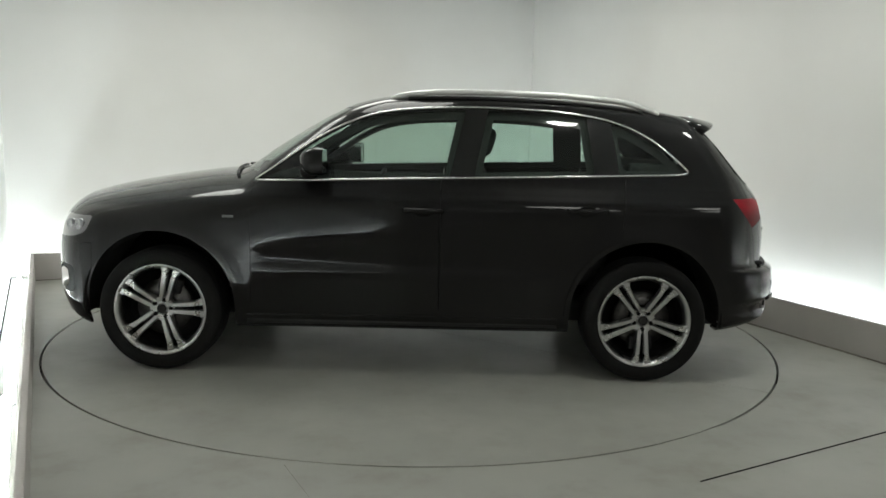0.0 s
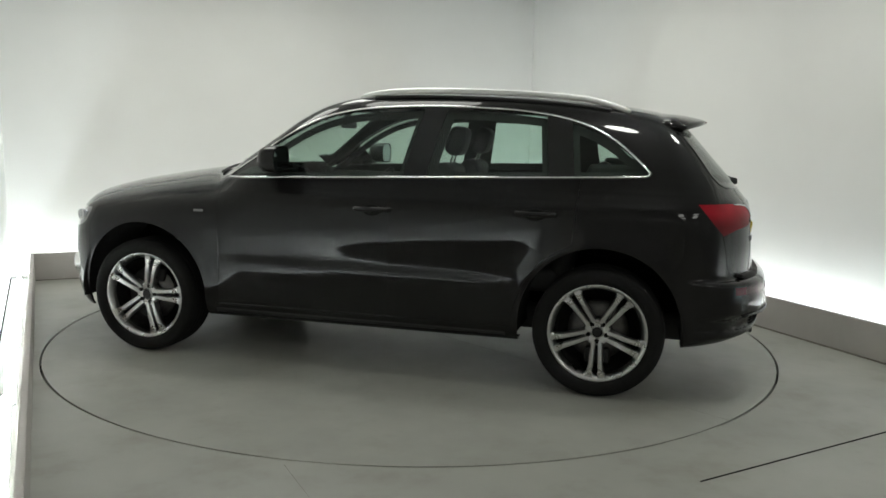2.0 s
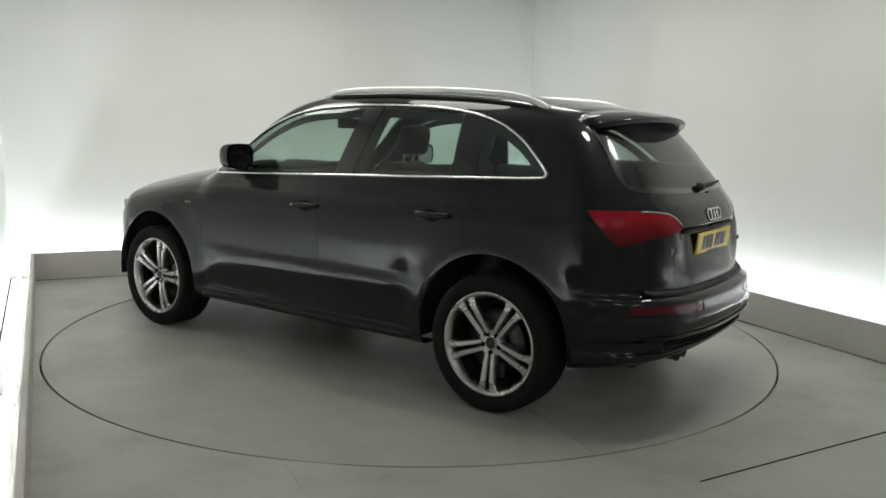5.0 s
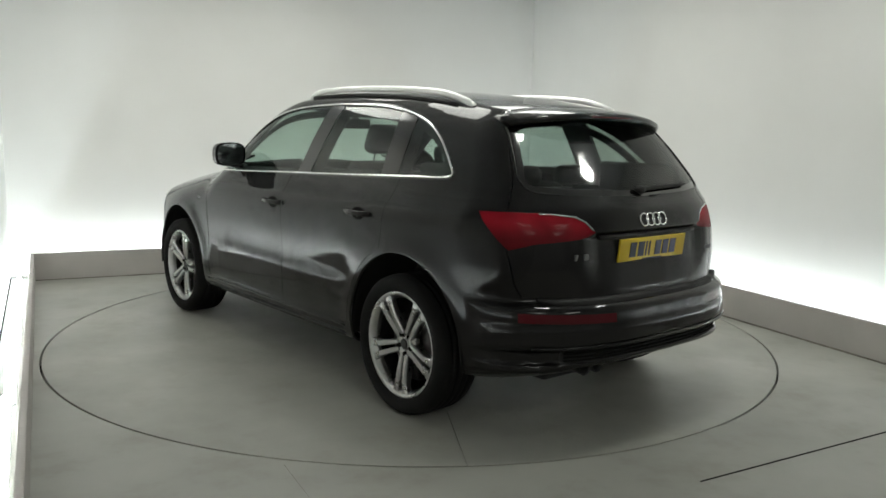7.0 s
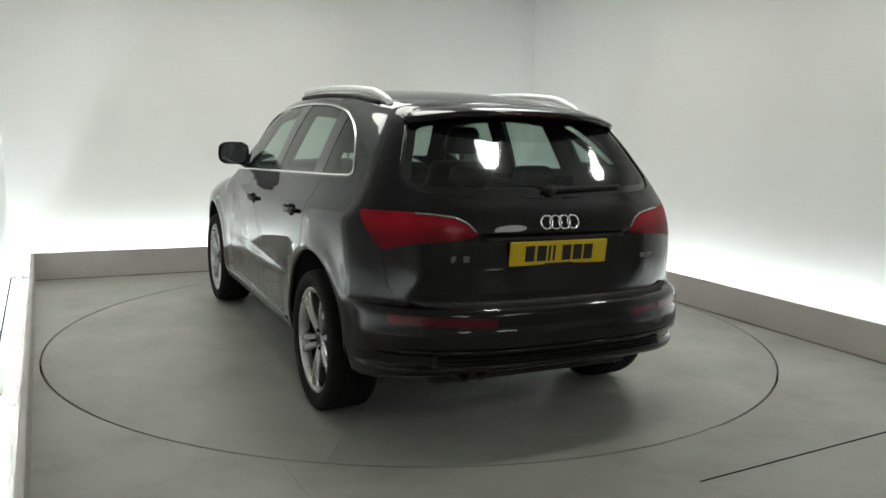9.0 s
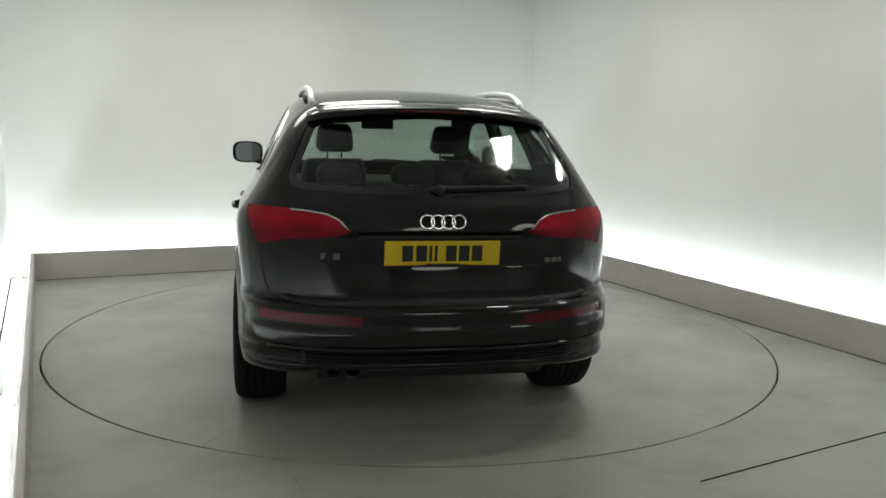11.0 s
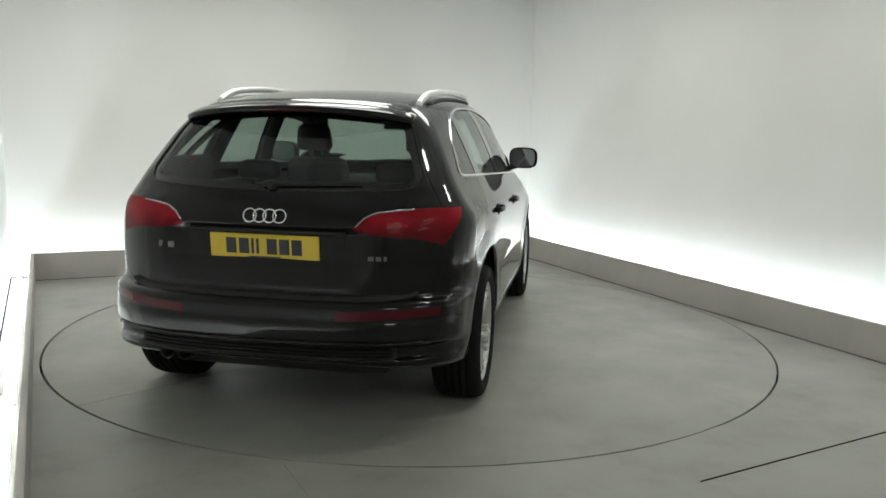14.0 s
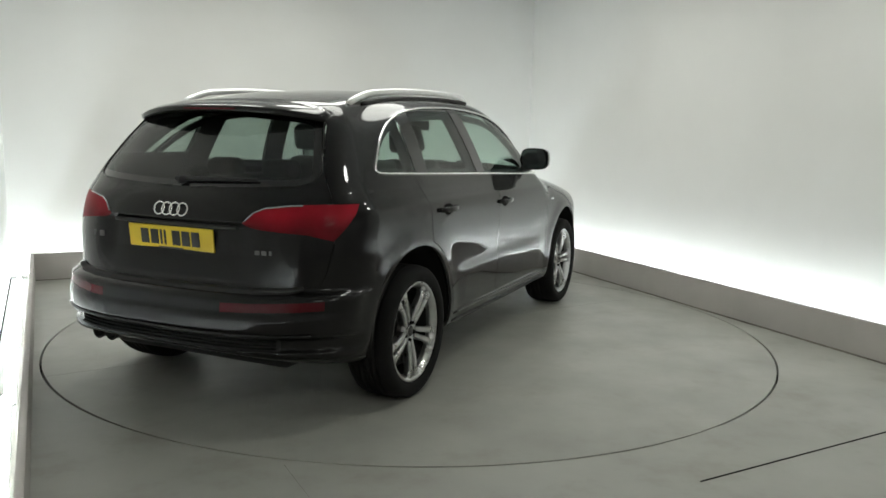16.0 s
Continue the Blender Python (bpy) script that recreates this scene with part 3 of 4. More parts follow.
def sort_faces(v, f):
    """Gives each face the name of its panel."""
    c = np.array([v[g].mean(0) for g in f])
    x, y, z = c.T
    name = np.full(len(f), "shell", dtype=object)
    d = dlo(x, y, z)
    side = (y > 0.45) & (z < 1.66)
    # front and rear ends
    gate = (tail_low(x, y, z) > 0) & (tail_side(x, y, z) < 0) & (x < -1.72)
    name[gate] = "tailgate"
    low_rear = (x < -1.80) & (bumper_top(x, y, z) < 0) & (tail_low(x, y, z) < 0)
    name[low_rear] = "rear_bumper"
    name[low_rear & (valance(x, y, z) < 0) & (strip(x, y, z) > 0) & (y < 0.62) & (x < -1.98)] = "valance"
    name[low_rear & (refl_band(x, y, z) < 0) & (refl_span(x, y, z) < 0) & (x < -2.0)] = "reflector"
    pane = rear_pane(x, y, z)
    name[gate & (pane < 0.03) & (z > 1.12)] = "pane_frame"
    name[gate & (pane < 0)] = "rear_window"
    lamp = (lamp_top(x, y, z) < 0) & (lamp_low(x, y, z) < 0) & (lamp_front(x, y, z) < 0) & (y > 0.40)
    hood = (bonnet_side(x, y, z) < 0) & (bonnet_rear(x, y, z) < 0) & (bonnet_front(x, y, z) < 0) & (z > 0.85)
    name[(x > 0.9) & (y > 0.4) & (z < 1.2)] = "fender"
    name[(x > 1.7) & (z >= 0.735)] = "fender"
    name[(x > 1.80) & (z < 0.735)] = "front_bumper"
    name[hood] = "bonnet"
    name[(head(x, y, z) < 0) & (y > 0.4) & (x > 1.7)] = "headlamp"
    name[(grille(x, y, z) < 0) & (x > 2.05)] = "grille"
    name[(intake(x, y, z) < 0) & (x > 1.75)] = "bumper_intake"
    screen = (screen_side(x, y, z) < 0) & (screen_low(x, y, z) < 0) & (screen_top(x, y, z) < 0) & (x > 0.15)
    name[screen] = "windscreen"
    # doors
    above = (sill_line(x, y, z) > 0) & (y > 0.5) & (d > 0.0105) & (z < 1.25)
    name[above & (a_line(x, y, z) < 0) & (b_line(x, y, z) > 0) & (z < 1.22)] = "front_door"
    rear_door = above & (b_line(x, y, z) < 0) & (c_line(x, y, z) > 0) & (arch_line(x, y, z) > 0)
    name[rear_door & (z < 1.21)] = "rear_door"
    # windows
    inside = side & (d < 0) & (z > 1.1)
    name[side & (d >= 0) & (d < 0.0105) & (z > 1.1)] = "window_seal"
    b, cb = b_bar(x, y, z), c_bar(x, y, z)
    name[inside] = "pillar"
    name[inside & (b > 0) & (d < -0.006)] = "front_window"
    name[inside & (b + 0.135 < 0) & (cb > 0)] = "rear_side_window"
    name[inside & (cb + 0.14 < 0)] = "quarter_window"
    name[lamp] = "tail_lamp"
    # gaps between the panels
    gap = np.zeros(len(f), bool)
    lowz = (y > 0.45) & (d > 0.0105) & (z < 1.26)
    gap |= lowz & (np.abs(b_line(x, y, z)) < SEAM) & (z > 0.375)
    gap |= lowz & (np.abs(a_line(x, y, z)) < SEAM) & (z > 0.375) & (z < 1.15)
    gap |= lowz & (np.abs(c_line(x, y, z)) < SEAM) & (arch_line(x, y, z) > 0) & (z > 0.375) & (z < 1.21)
    gap |= lowz & (np.abs(sill_line(x, y, z)) < SEAM) & (x < 0.875) & (arch_line(x, y, z) > 0) & (x > -1.1)
    gap |= lowz & (np.abs(arch_line(x, y, z)) < SEAM) & (c_line(x, y, z) > 0) & (z > 0.375)
    gap |= (np.abs(tail_low(x, y, z)) < SEAM) & (tail_side(x, y, z) < 0) & (x < -2.0)
    gap |= (np.abs(tail_side(x, y, z)) < SEAM) & (tail_low(x, y, z) > 0) & (x < -1.75) & ~lamp & (z < 1.46)
    gap |= (np.abs(bonnet_side(x, y, z)) < SEAM) & (bonnet_rear(x, y, z) < 0) & (bonnet_front(x, y, z) < 0) & (z > 0.9)
    gap |= (np.abs(nose_line(x, y, z)) < SEAM) & (z < 0.735) & (y > 0.4)
    gap |= (np.abs(nose_top(x, y, z)) < SEAM) & (x > 1.8) & ~(head(x, y, z) < 0)
    name[gap] = "gap"
    name[(arch(x, y, z) < 0) & (y > 0.45)] = "gap"
    return name


PANELS = {  # panel: material, how far it lies back, how deep its edge turns in, whether it spans both sides
    "shell": (PAINT, 0.0, 0.014, True), "fender": (PAINT, 0.0, 0.014, False), "bonnet": (PAINT, 0.0, 0.014, True),
    "front_door": (PAINT, 0.0, 0.016, False), "rear_door": (PAINT, 0.0, 0.016, False), "tailgate": (PAINT, 0.0, 0.016, True),
    "rear_bumper": (PAINT, 0.0, 0.016, True), "front_bumper": (PAINT, 0.0, 0.014, True), "valance": (BLACK, 0.004, 0.012, True),
    "reflector": (RED_DARK, 0.003, 0.01, False), "tail_lamp": (RED, 0.002, 0.012, False), "headlamp": (LENS, 0.003, 0.01, False),
    "bumper_intake": (BLACK, 0.012, 0.01, False), "grille": (BLACK, 0.006, 0.01, True), "window_seal": (GLOSS_BLACK, 0.0, 0.012, False), "pillar": (GLOSS_BLACK, 0.004, 0.01, False),
    "front_window": (GLASS, 0.006, 0.0, False), "rear_side_window": (GLASS, 0.006, 0.0, False), "quarter_window": (GLASS, 0.006, 0.0, False),
    "windscreen": (GLASS, 0.004, 0.0, True), "rear_window": (REAR_GLASS, 0.004, 0.0, True), "pane_frame": (GLOSS_BLACK, 0.003, 0.01, True),
}
PANEL_LABELS = {"tail_lamp": "red lamp lens", "headlamp": "clear headlamp", "window_seal": "black window seal", "valance": "black lower valance",
                "reflector": "dark red bumper reflector", "rear_window": "dark tinted heated rear glass", "pillar": "gloss black window pillars", "grille": "black front grille", "bumper_intake": "black intake round the fog lamp",
                "front_window": "green tinted glass", "rear_side_window": "green tinted glass", "quarter_window": "green tinted glass", "windscreen": "clear windscreen glass",
                "pane_frame": "black glass border"}
NICE = {"shell": "body"}


def panel_mesh(name, v, nrm, faces, sides, material, back, lip):
    """One panel: its faces, both sides if asked, and the turned-in edge."""
    pts, out, seen = [], [], {}
    for s in sides:
        for g in faces:
            ids = []
            for i in g:
                key = (i, 0 if abs(v[i, 1]) < 1e-5 else s)
                if key not in seen:
                    seen[key] = len(pts)
                    q, n = v[i] - nrm[i] * back, nrm[i]
                    pts.append(((q[0], q[1] * s, q[2]), (n[0], n[1] * s, n[2])))
                ids.append(seen[key])
            out.append(ids if s > 0 else ids[::-1])
    co = [q for q, n in pts]
    if lip:
        edges = {}
        for g in out:
            for a, b in zip(g, g[1:] + g[:1]):
                edges[(a, b)] = edges.get((a, b), 0) + 1
        rim, deep = [e for e in edges if (e[1], e[0]) not in edges], {}
        for a, b in rim:
            for i in (a, b):
                if i not in deep:
                    deep[i] = len(co)
                    co.append(tuple(np.array(pts[i][0]) - np.array(pts[i][1]) * lip))
            out.append([b, a, deep[a], deep[b]])
    me = bpy.data.meshes.new(name)
    me.from_pydata(co, [], out)
    me.validate()
    for poly in me.polygons:
        poly.use_smooth = True
    me.materials.append(material)
    normals = [n for q, n in pts]
    if lip:
        normals += [pts[i][1] for i in deep]
    me.normals_split_custom_set_from_vertices(normals)
    return me


car = thing("car", "dark grey metallic five-door SUV parked on the turntable", "car")


def build_skin():
    v, f = cut_skin()
    names = sort_faces(v, f)
    nrm = gradient(v)
    # faces wound outwards
    for i, g in enumerate(f):
        a, b, c = v[g[0]], v[g[1]], v[g[2]]
        if np.dot(np.cross(b - a, v[g[-1]] - a), nrm[g[0]]) < 0:
            f[i] = g[::-1]
    made = {}
    # dark inner frames round the side windows
    c = np.array([v[g].mean(0) for g in f])
    x, y, z = c.T
    d, b, cb = dlo(x, y, z), b_bar(x, y, z), c_bar(x, y, z)
    clear = (d < -0.042) & ((b > 0.035) | ((b < -0.175) & (cb > 0.035)) | (cb < -0.175))
    frame_faces = [f[i] for i in np.nonzero((y > 0.45) & (z > 1.1) & (z < 1.64) & (d < 0.0) & ~clear)[0]]
    for s in (1, -1):
        ob = new("window_lining", panel_mesh("window_lining", v, nrm, frame_faces, (s,), CABIN, 0.040, 0.015))
        ob.parent = car
    for name, (mat, back, lip, both) in PANELS.items():
        faces = [f[i] for i in np.nonzero(names == name)[0]]
        if not faces:
            continue
        for sides in ((1, -1),) if both else ((1,), (-1,)):
            nice = NICE.get(name, name)
            ob = new(nice, panel_mesh(nice, v, nrm, faces, sides, mat, back, lip))
            ob.parent = car
            if name in PANEL_LABELS:
                tagged(ob, PANEL_LABELS[name])
            made.setdefault(name, []).append(ob)
    return made


skin = build_skin()


def surface_y(x, z):
    """The skin's half width at x and z."""
    lo, hi = 0.2, 1.2
    for _ in range(30):
        m = (lo + hi) / 2
        lo, hi = (m, hi) if hull(np.array(x), np.array(m), np.array(z)) < 0 else (lo, m)
    return lo


def surface_tail(y, z):
    lo, hi = -1.2, -2.6
    for _ in range(30):
        m = (lo + hi) / 2
        lo, hi = (m, hi) if hull(np.array(m), np.array(y), np.array(z)) < 0 else (lo, m)
    return lo


def surface_top(x, y):
    lo, hi = 0.9, 1.9
    for _ in range(30):
        m = (lo + hi) / 2
        lo, hi = (m, hi) if hull(np.array(x), np.array(y), np.array(m)) < 0 else (lo, m)
    return lo


def build_window_trim():
    """A half-round bright bead along the outline of the side windows."""
    for s in (1, -1):
        bm = bmesh.new()
        path = [(x, s * (surface_y(x, z) + 0.001), z) for x, z in rounded(DLO, 2, 0.3)[::2]]
        sweep(bm, path + path[:1], oval(0.0062, 0.0062, 10), (0, 1, 0))
        part("window_trim", bm, CHROME, car, "bright chrome window surround")


build_window_trim()


def build_wheels():
    tyre = bmesh.new()
    prof = [(0.262, 0.095), (0.270, 0.112), (0.290, 0.124), (0.318, 0.128), (0.337, 0.122), (0.350, 0.108), (0.3555, 0.085)]
    for g in (0.055, 0.02, -0.02, -0.055):
        prof += [(0.3575, g + 0.012), (0.3575, g + 0.006), (0.3505, g + 0.005), (0.3505, g - 0.005), (0.3575, g - 0.006)]
    prof += [(0.3555, -0.085), (0.350, -0.108), (0.337, -0.122), (0.318, -0.128), (0.290, -0.124), (0.262, -0.095)]
    lathe(tyre, prof, "Y", 72)
    tyre_me = finish(tyre, "tyre", RUBBER)
    rim = bmesh.new()
    lathe(rim, [(0.240, 0.080), (0.246, 0.096), (0.256, 0.108), (0.266, 0.112), (0.272, 0.108), (0.270, 0.090), (0.250, 0.06), (0.235, 0.0), (0.232, -0.09), (0.225, -0.09), (0.228, 0.0), (0.236, 0.055), (0.240, 0.080)], "Y", 64)
    rim_me = finish(rim, "rim", ALLOY)
    barrel = bmesh.new()
    lathe(barrel, [(0.234, 0.06), (0.226, 0.0), (0.222, -0.085), (0.05, -0.085)], "Y", 48)
    barrel_me = finish(barrel, "barrel", ALLOY_DARK)
    spoke = bmesh.new()
    n = 9
    rings = []
    for i in range(n + 1):
        t = i / n
        r = 0.052 + t * (0.252 - 0.052)
        half = 0.0130 + 0.0035 * t
        off = half + 0.0045 + 0.0095 * t
        wide = half + 0.022 * max(0.0, (t - 0.66) / 0.34) ** 2
        y = 0.082 + 0.022 * math.sin(t * math.pi * 0.62)
        depth = 0.034 + 0.018 * (1 - t)
        sec = [(off - half, y - depth), (off - half, y - 0.007), (off - half * 0.66, y), (off + wide * 0.70, y), (off + wide, y - 0.009), (off + wide, y - depth)]
        rings.append([spoke.verts.new((a, b, r)) for a, b in sec])
    for a, b in zip(rings, rings[1:]):
        for k in range(6):
            spoke.faces.new((a[k], a[(k + 1) % 6], b[(k + 1) % 6], b[k]))
    spoke.faces.new(rings[0])
    spoke.faces.new(rings[-1])
    spoke_me = finish(spoke, "spoke", ALLOY, False)
    hub = bmesh.new()
    lathe(hub, [(0.0, 0.080), (0.028, 0.080), (0.031, 0.076), (0.033, 0.070), (0.040, 0.068), (0.062, 0.074), (0.070, 0.074), (0.076, 0.06), (0.07, 0.03)], "Y", 40)
    hub_me = finish(hub, "hub", ALLOY, False)
    bolt = bmesh.new()
    lathe(bolt, [(0.0, 0.0800), (0.0115, 0.0800), (0.0130, 0.0700)], "Y", 16, Matrix.Translation((0, 0.001, 0.052)))
    bolt_me = finish(bolt, "wheel_bolt", JOINT)
    cap = bmesh.new()
    lathe(cap, [(0.0, 0.084), (0.024, 0.084), (0.028, 0.081), (0.029, 0.074)], "Y", 32)
    cap_me = finish(cap, "centre_cap", ALLOY_DARK, False)
    disc = bmesh.new()
    lathe(disc, [(0.08, 0.02), (0.165, 0.02), (0.167, 0.0), (0.08, 0.0)], "Y", 48)
    disc_me = finish(disc, "brake_disc", STEEL)
    caliper = bmesh.new()
    box(caliper, (-0.07, -0.02, 0.095), (0.07, 0.045, 0.185), 0.015)
    caliper_me = finish(caliper, "caliper", BLACK)
    for x in (AXLE, -AXLE):
        for s in (1, -1):
            w = new("wheel")
            w.parent = car
            tagged(w, "five twin-spoke silver alloy wheel with black tyre")
            spin = -15.0 if x > 0 else 180.0
            w.matrix_basis = Matrix.Translation((x, s * 0.810, 0.3578)) @ (Matrix.Rotation(math.pi, 4, "Z") if s < 0 else Matrix.Identity(4)) @ Matrix.Rotation(radians(spin), 4, "Y")
            for nm, me in (("tyre", tyre_me), ("rim", rim_me), ("barrel", barrel_me), ("hub", hub_me), ("centre_cap", cap_me), ("brake_disc", disc_me), ("caliper", caliper_me)):
                new(nm, me).parent = w
            for k in range(5):
                for flip in (1, -1):
                    o = new("spoke", spoke_me)
                    o.parent = w
                    o.matrix_basis = Matrix.Rotation(radians(72 * k), 4, "Y") @ Matrix.Diagonal((flip, 1, 1, 1))
                o = new("wheel_bolt", bolt_me)
                o.parent = w
                o.matrix_basis = Matrix.Rotation(radians(72 * k), 4, "Y")


build_wheels()


def build_underbody():
    bm = bmesh.new()
    box(bm, (-2.05, -0.55, 0.26), (2.05, 0.55, 0.42), 0.04)
    box(bm, (-0.86, -0.85, 0.30), (0.86, 0.85, 0.40), 0.03)
    box(bm, (-2.05, -0.80, 0.36), (-1.88, 0.80, 0.60), 0.03)
    part("underbody", bm, BLACK, car, "black underbody")
    for x in (AXLE, -AXLE):
        for s in (1, -1):
            bm = bmesh.new()
            n, rings = 24, []
            for i in range(n + 1):
                a = radians(-8 + 196 * i / n)
                rings.append([bm.verts.new((x + r * math.cos(a), s * y, ARCH_Z + r * math.sin(a))) for y, r in ((0.50, 0.44), (0.90, 0.445), (0.905, 0.455), (0.50, 0.455))])
            for a, b in zip(rings, rings[1:]):
                for k in range(4):
                    bm.faces.new((a[k], a[(k + 1) % 4], b[(k + 1) % 4], b[k]))
            bm.faces.new([r[3] for r in rings])
            bm.faces.new([r[0] for r in rings][::-1])
            part("wheel_liner", bm, JOINT, car)


build_underbody()


def build_sills():
    """The rounded lower lip of the sills between the wheels."""
    for s in (1, -1):
        bm = bmesh.new()
        sweep(bm, [(x, s * (surface_y(x, 0.352) - 0.004), 0.352 - 0.006 * x) for x in np.linspace(-0.90, 0.90, 25)], oval(0.010, 0.008, 10))
        part("sill_lip", bm, PAINT, car)
        bm = bmesh.new()
        sweep(bm, [(x, s * (surface_y(x, 0.315) - 0.012), 0.318 - 0.006 * x) for x in np.linspace(-0.90, 0.90, 25)], oval(0.014, 0.022, 10, 0.7))
        part("sill_cladding", bm, BLACK, car, "black lower sill cladding")


build_sills()


def build_rails():
    for s in (1, -1):
        bm = bmesh.new()
        path = []
        for i in range(41):
            t = i / 40
            x = 0.10 - 1.60 * t
            y = 0.585 - 0.035 * t - 0.05 * max(0, 0.12 - t) / 0.12
            lift = 0.044 * min(1, t / 0.14, (1 - t) / 0.14) ** 0.55 if 0 < t < 1 else 0.0
            path.append((x, s * y, surface_top(x, y) + lift - 0.006))
        sweep(bm, path, lambda t: oval(0.015, 0.017, 12, 0.7))
        part("roof_rail", bm, RAIL, car, "satin aluminium roof rail")
        bm = bmesh.new()
        path = [(x, s * (0.578), surface_top(x, 0.578) + 0.006) for x in np.linspace(0.0, -1.40, 24)]
        sweep(bm, path, oval(0.010, 0.010, 8))
        part("rail_foot", bm, BLACK, car)


build_rails()


def build_spoiler():
    bm = bmesh.new()
    n, rings = 28, []
    for i in range(n + 1):
        y = -0.58 + 1.16 * i / n
        e = abs(y) / 0.58
        tip = -1.935 + 0.11 * e ** 3 + 0.03 * e * e
        z = 1.524 - 0.03 * e * e - 0.015 * e ** 4
        root = -1.68
        zr = surface_top(root, abs(y)) + 0.001
        rings.append([bm.verts.new(q) for q in ((root, y, zr), ((root + tip) / 2, y, (zr + z) / 2 + 0.008), (tip + 0.02, y, z + 0.004), (tip, y, z - 0.006), (tip + 0.003, y, z - 0.024), (tip + 0.015, y, z - 0.030),
                                                (-1.79, y, z - 0.030), (root, y, zr - 0.06))])
    for a, b in zip(rings, rings[1:]):
        for k in range(8):
            bm.faces.new((a[k], a[(k + 1) % 8], b[(k + 1) % 8], b[k]))
    bm.faces.new(rings[0])
    bm.faces.new(rings[-1])
    sp = part("roof_spoiler", bm, PAINT, car)
    bm = bmesh.new()
    box(bm, (-1.9365, -0.16, 1.5035), (-1.915, 0.16, 1.5115), 0.003)
    part("brake_light", bm, RED_DARK, sp, "dark red high brake light")


build_spoiler()


def build_mirrors():
    for s in (1, -1):
        bm = bmesh.new()
        n, rings = 14, []
        for i in range(n + 1):
            t = i / n
            x = 0.44 + 0.145 * t
            k = (1 - max(0, (t - 0.25) / 0.75) ** 2.6) ** 0.5 if t < 1 else 0.08
            rings.append([bm.verts.new((x, s * (0.950 + a * k - 0.015 * t), 1.238 + b * k)) for a, b in oval(0.106, 0.078, 20, 0.62)])
        for a, b in zip(rings, rings[1:]):
            for j in range(20):
                bm.faces.new((a[j], a[(j + 1) % 20], b[(j + 1) % 20], b[j]))
        bm.faces.new(rings[-1])
        m = part("door_mirror", bm, PAINT, car, "dark painted door mirror")
        bm = bmesh.new()
        ring = [bm.verts.new((0.443, s * (0.947 + a), 1.238 + b)) for a, b in oval(0.091, 0.069, 20, 0.62)]
        bm.faces.new(ring)
        part("mirror_glass", bm, MIRROR, m, "mirror glass")
        bm = bmesh.new()
        sweep(bm, [(0.56, s * 0.80, 1.150), (0.55, s * 0.86, 1.165), (0.54, s * 0.92, 1.185)], oval(0.045, 0.022, 12, 0.8))
        part("mirror_foot", bm, BLACK, m)
        bm = bmesh.new()
        tri = [(0.83, 1.135), (0.50, 1.145), (0.54, 1.225), (0.60, 1.292)]
        a = [bm.verts.new((x, s * (surface_y(x, z) + 0.004), z)) for x, z in tri]
        b = [bm.verts.new((x, s * (surface_y(x, z) - 0.02), z)) for x, z in tri]
        bm.faces.new(a)
        bm.faces.new(b)
        for k in range(4):
            bm.faces.new((a[k], a[(k + 1) % 4], b[(k + 1) % 4], b[k]))
        part("mirror_sail", bm, GLOSS_BLACK, m, smooth=False)


build_mirrors()


def build_handles():
    for x0, z in ((-0.115, 0.975), (-1.045, 0.992)):
        for s in (1, -1):
            y = surface_y(x0, z)
            bm = bmesh.new()
            sweep(bm, [(x0 + 0.115 - 0.23 * t, s * (surface_y(x0, z) + 0.004 + 0.030 * math.sin(math.pi * t) ** 0.5), z) for t in np.linspace(0, 1, 15)], oval(0.008, 0.014, 10, 0.8))
            h = part("door_handle", bm, PAINT, car)
            bm = bmesh.new()
            lathe(bm, [(0.0, 0.0), (0.022, 0.001), (0.032, 0.003), (0.034, 0.0)], "Y", 24, Matrix.Translation((x0, s * (y + 0.001), z - 0.004)) @ Matrix.Diagonal((1.7, s, 1, 1)))
            part("handle_bowl", bm, JOINT, h)


build_handles()


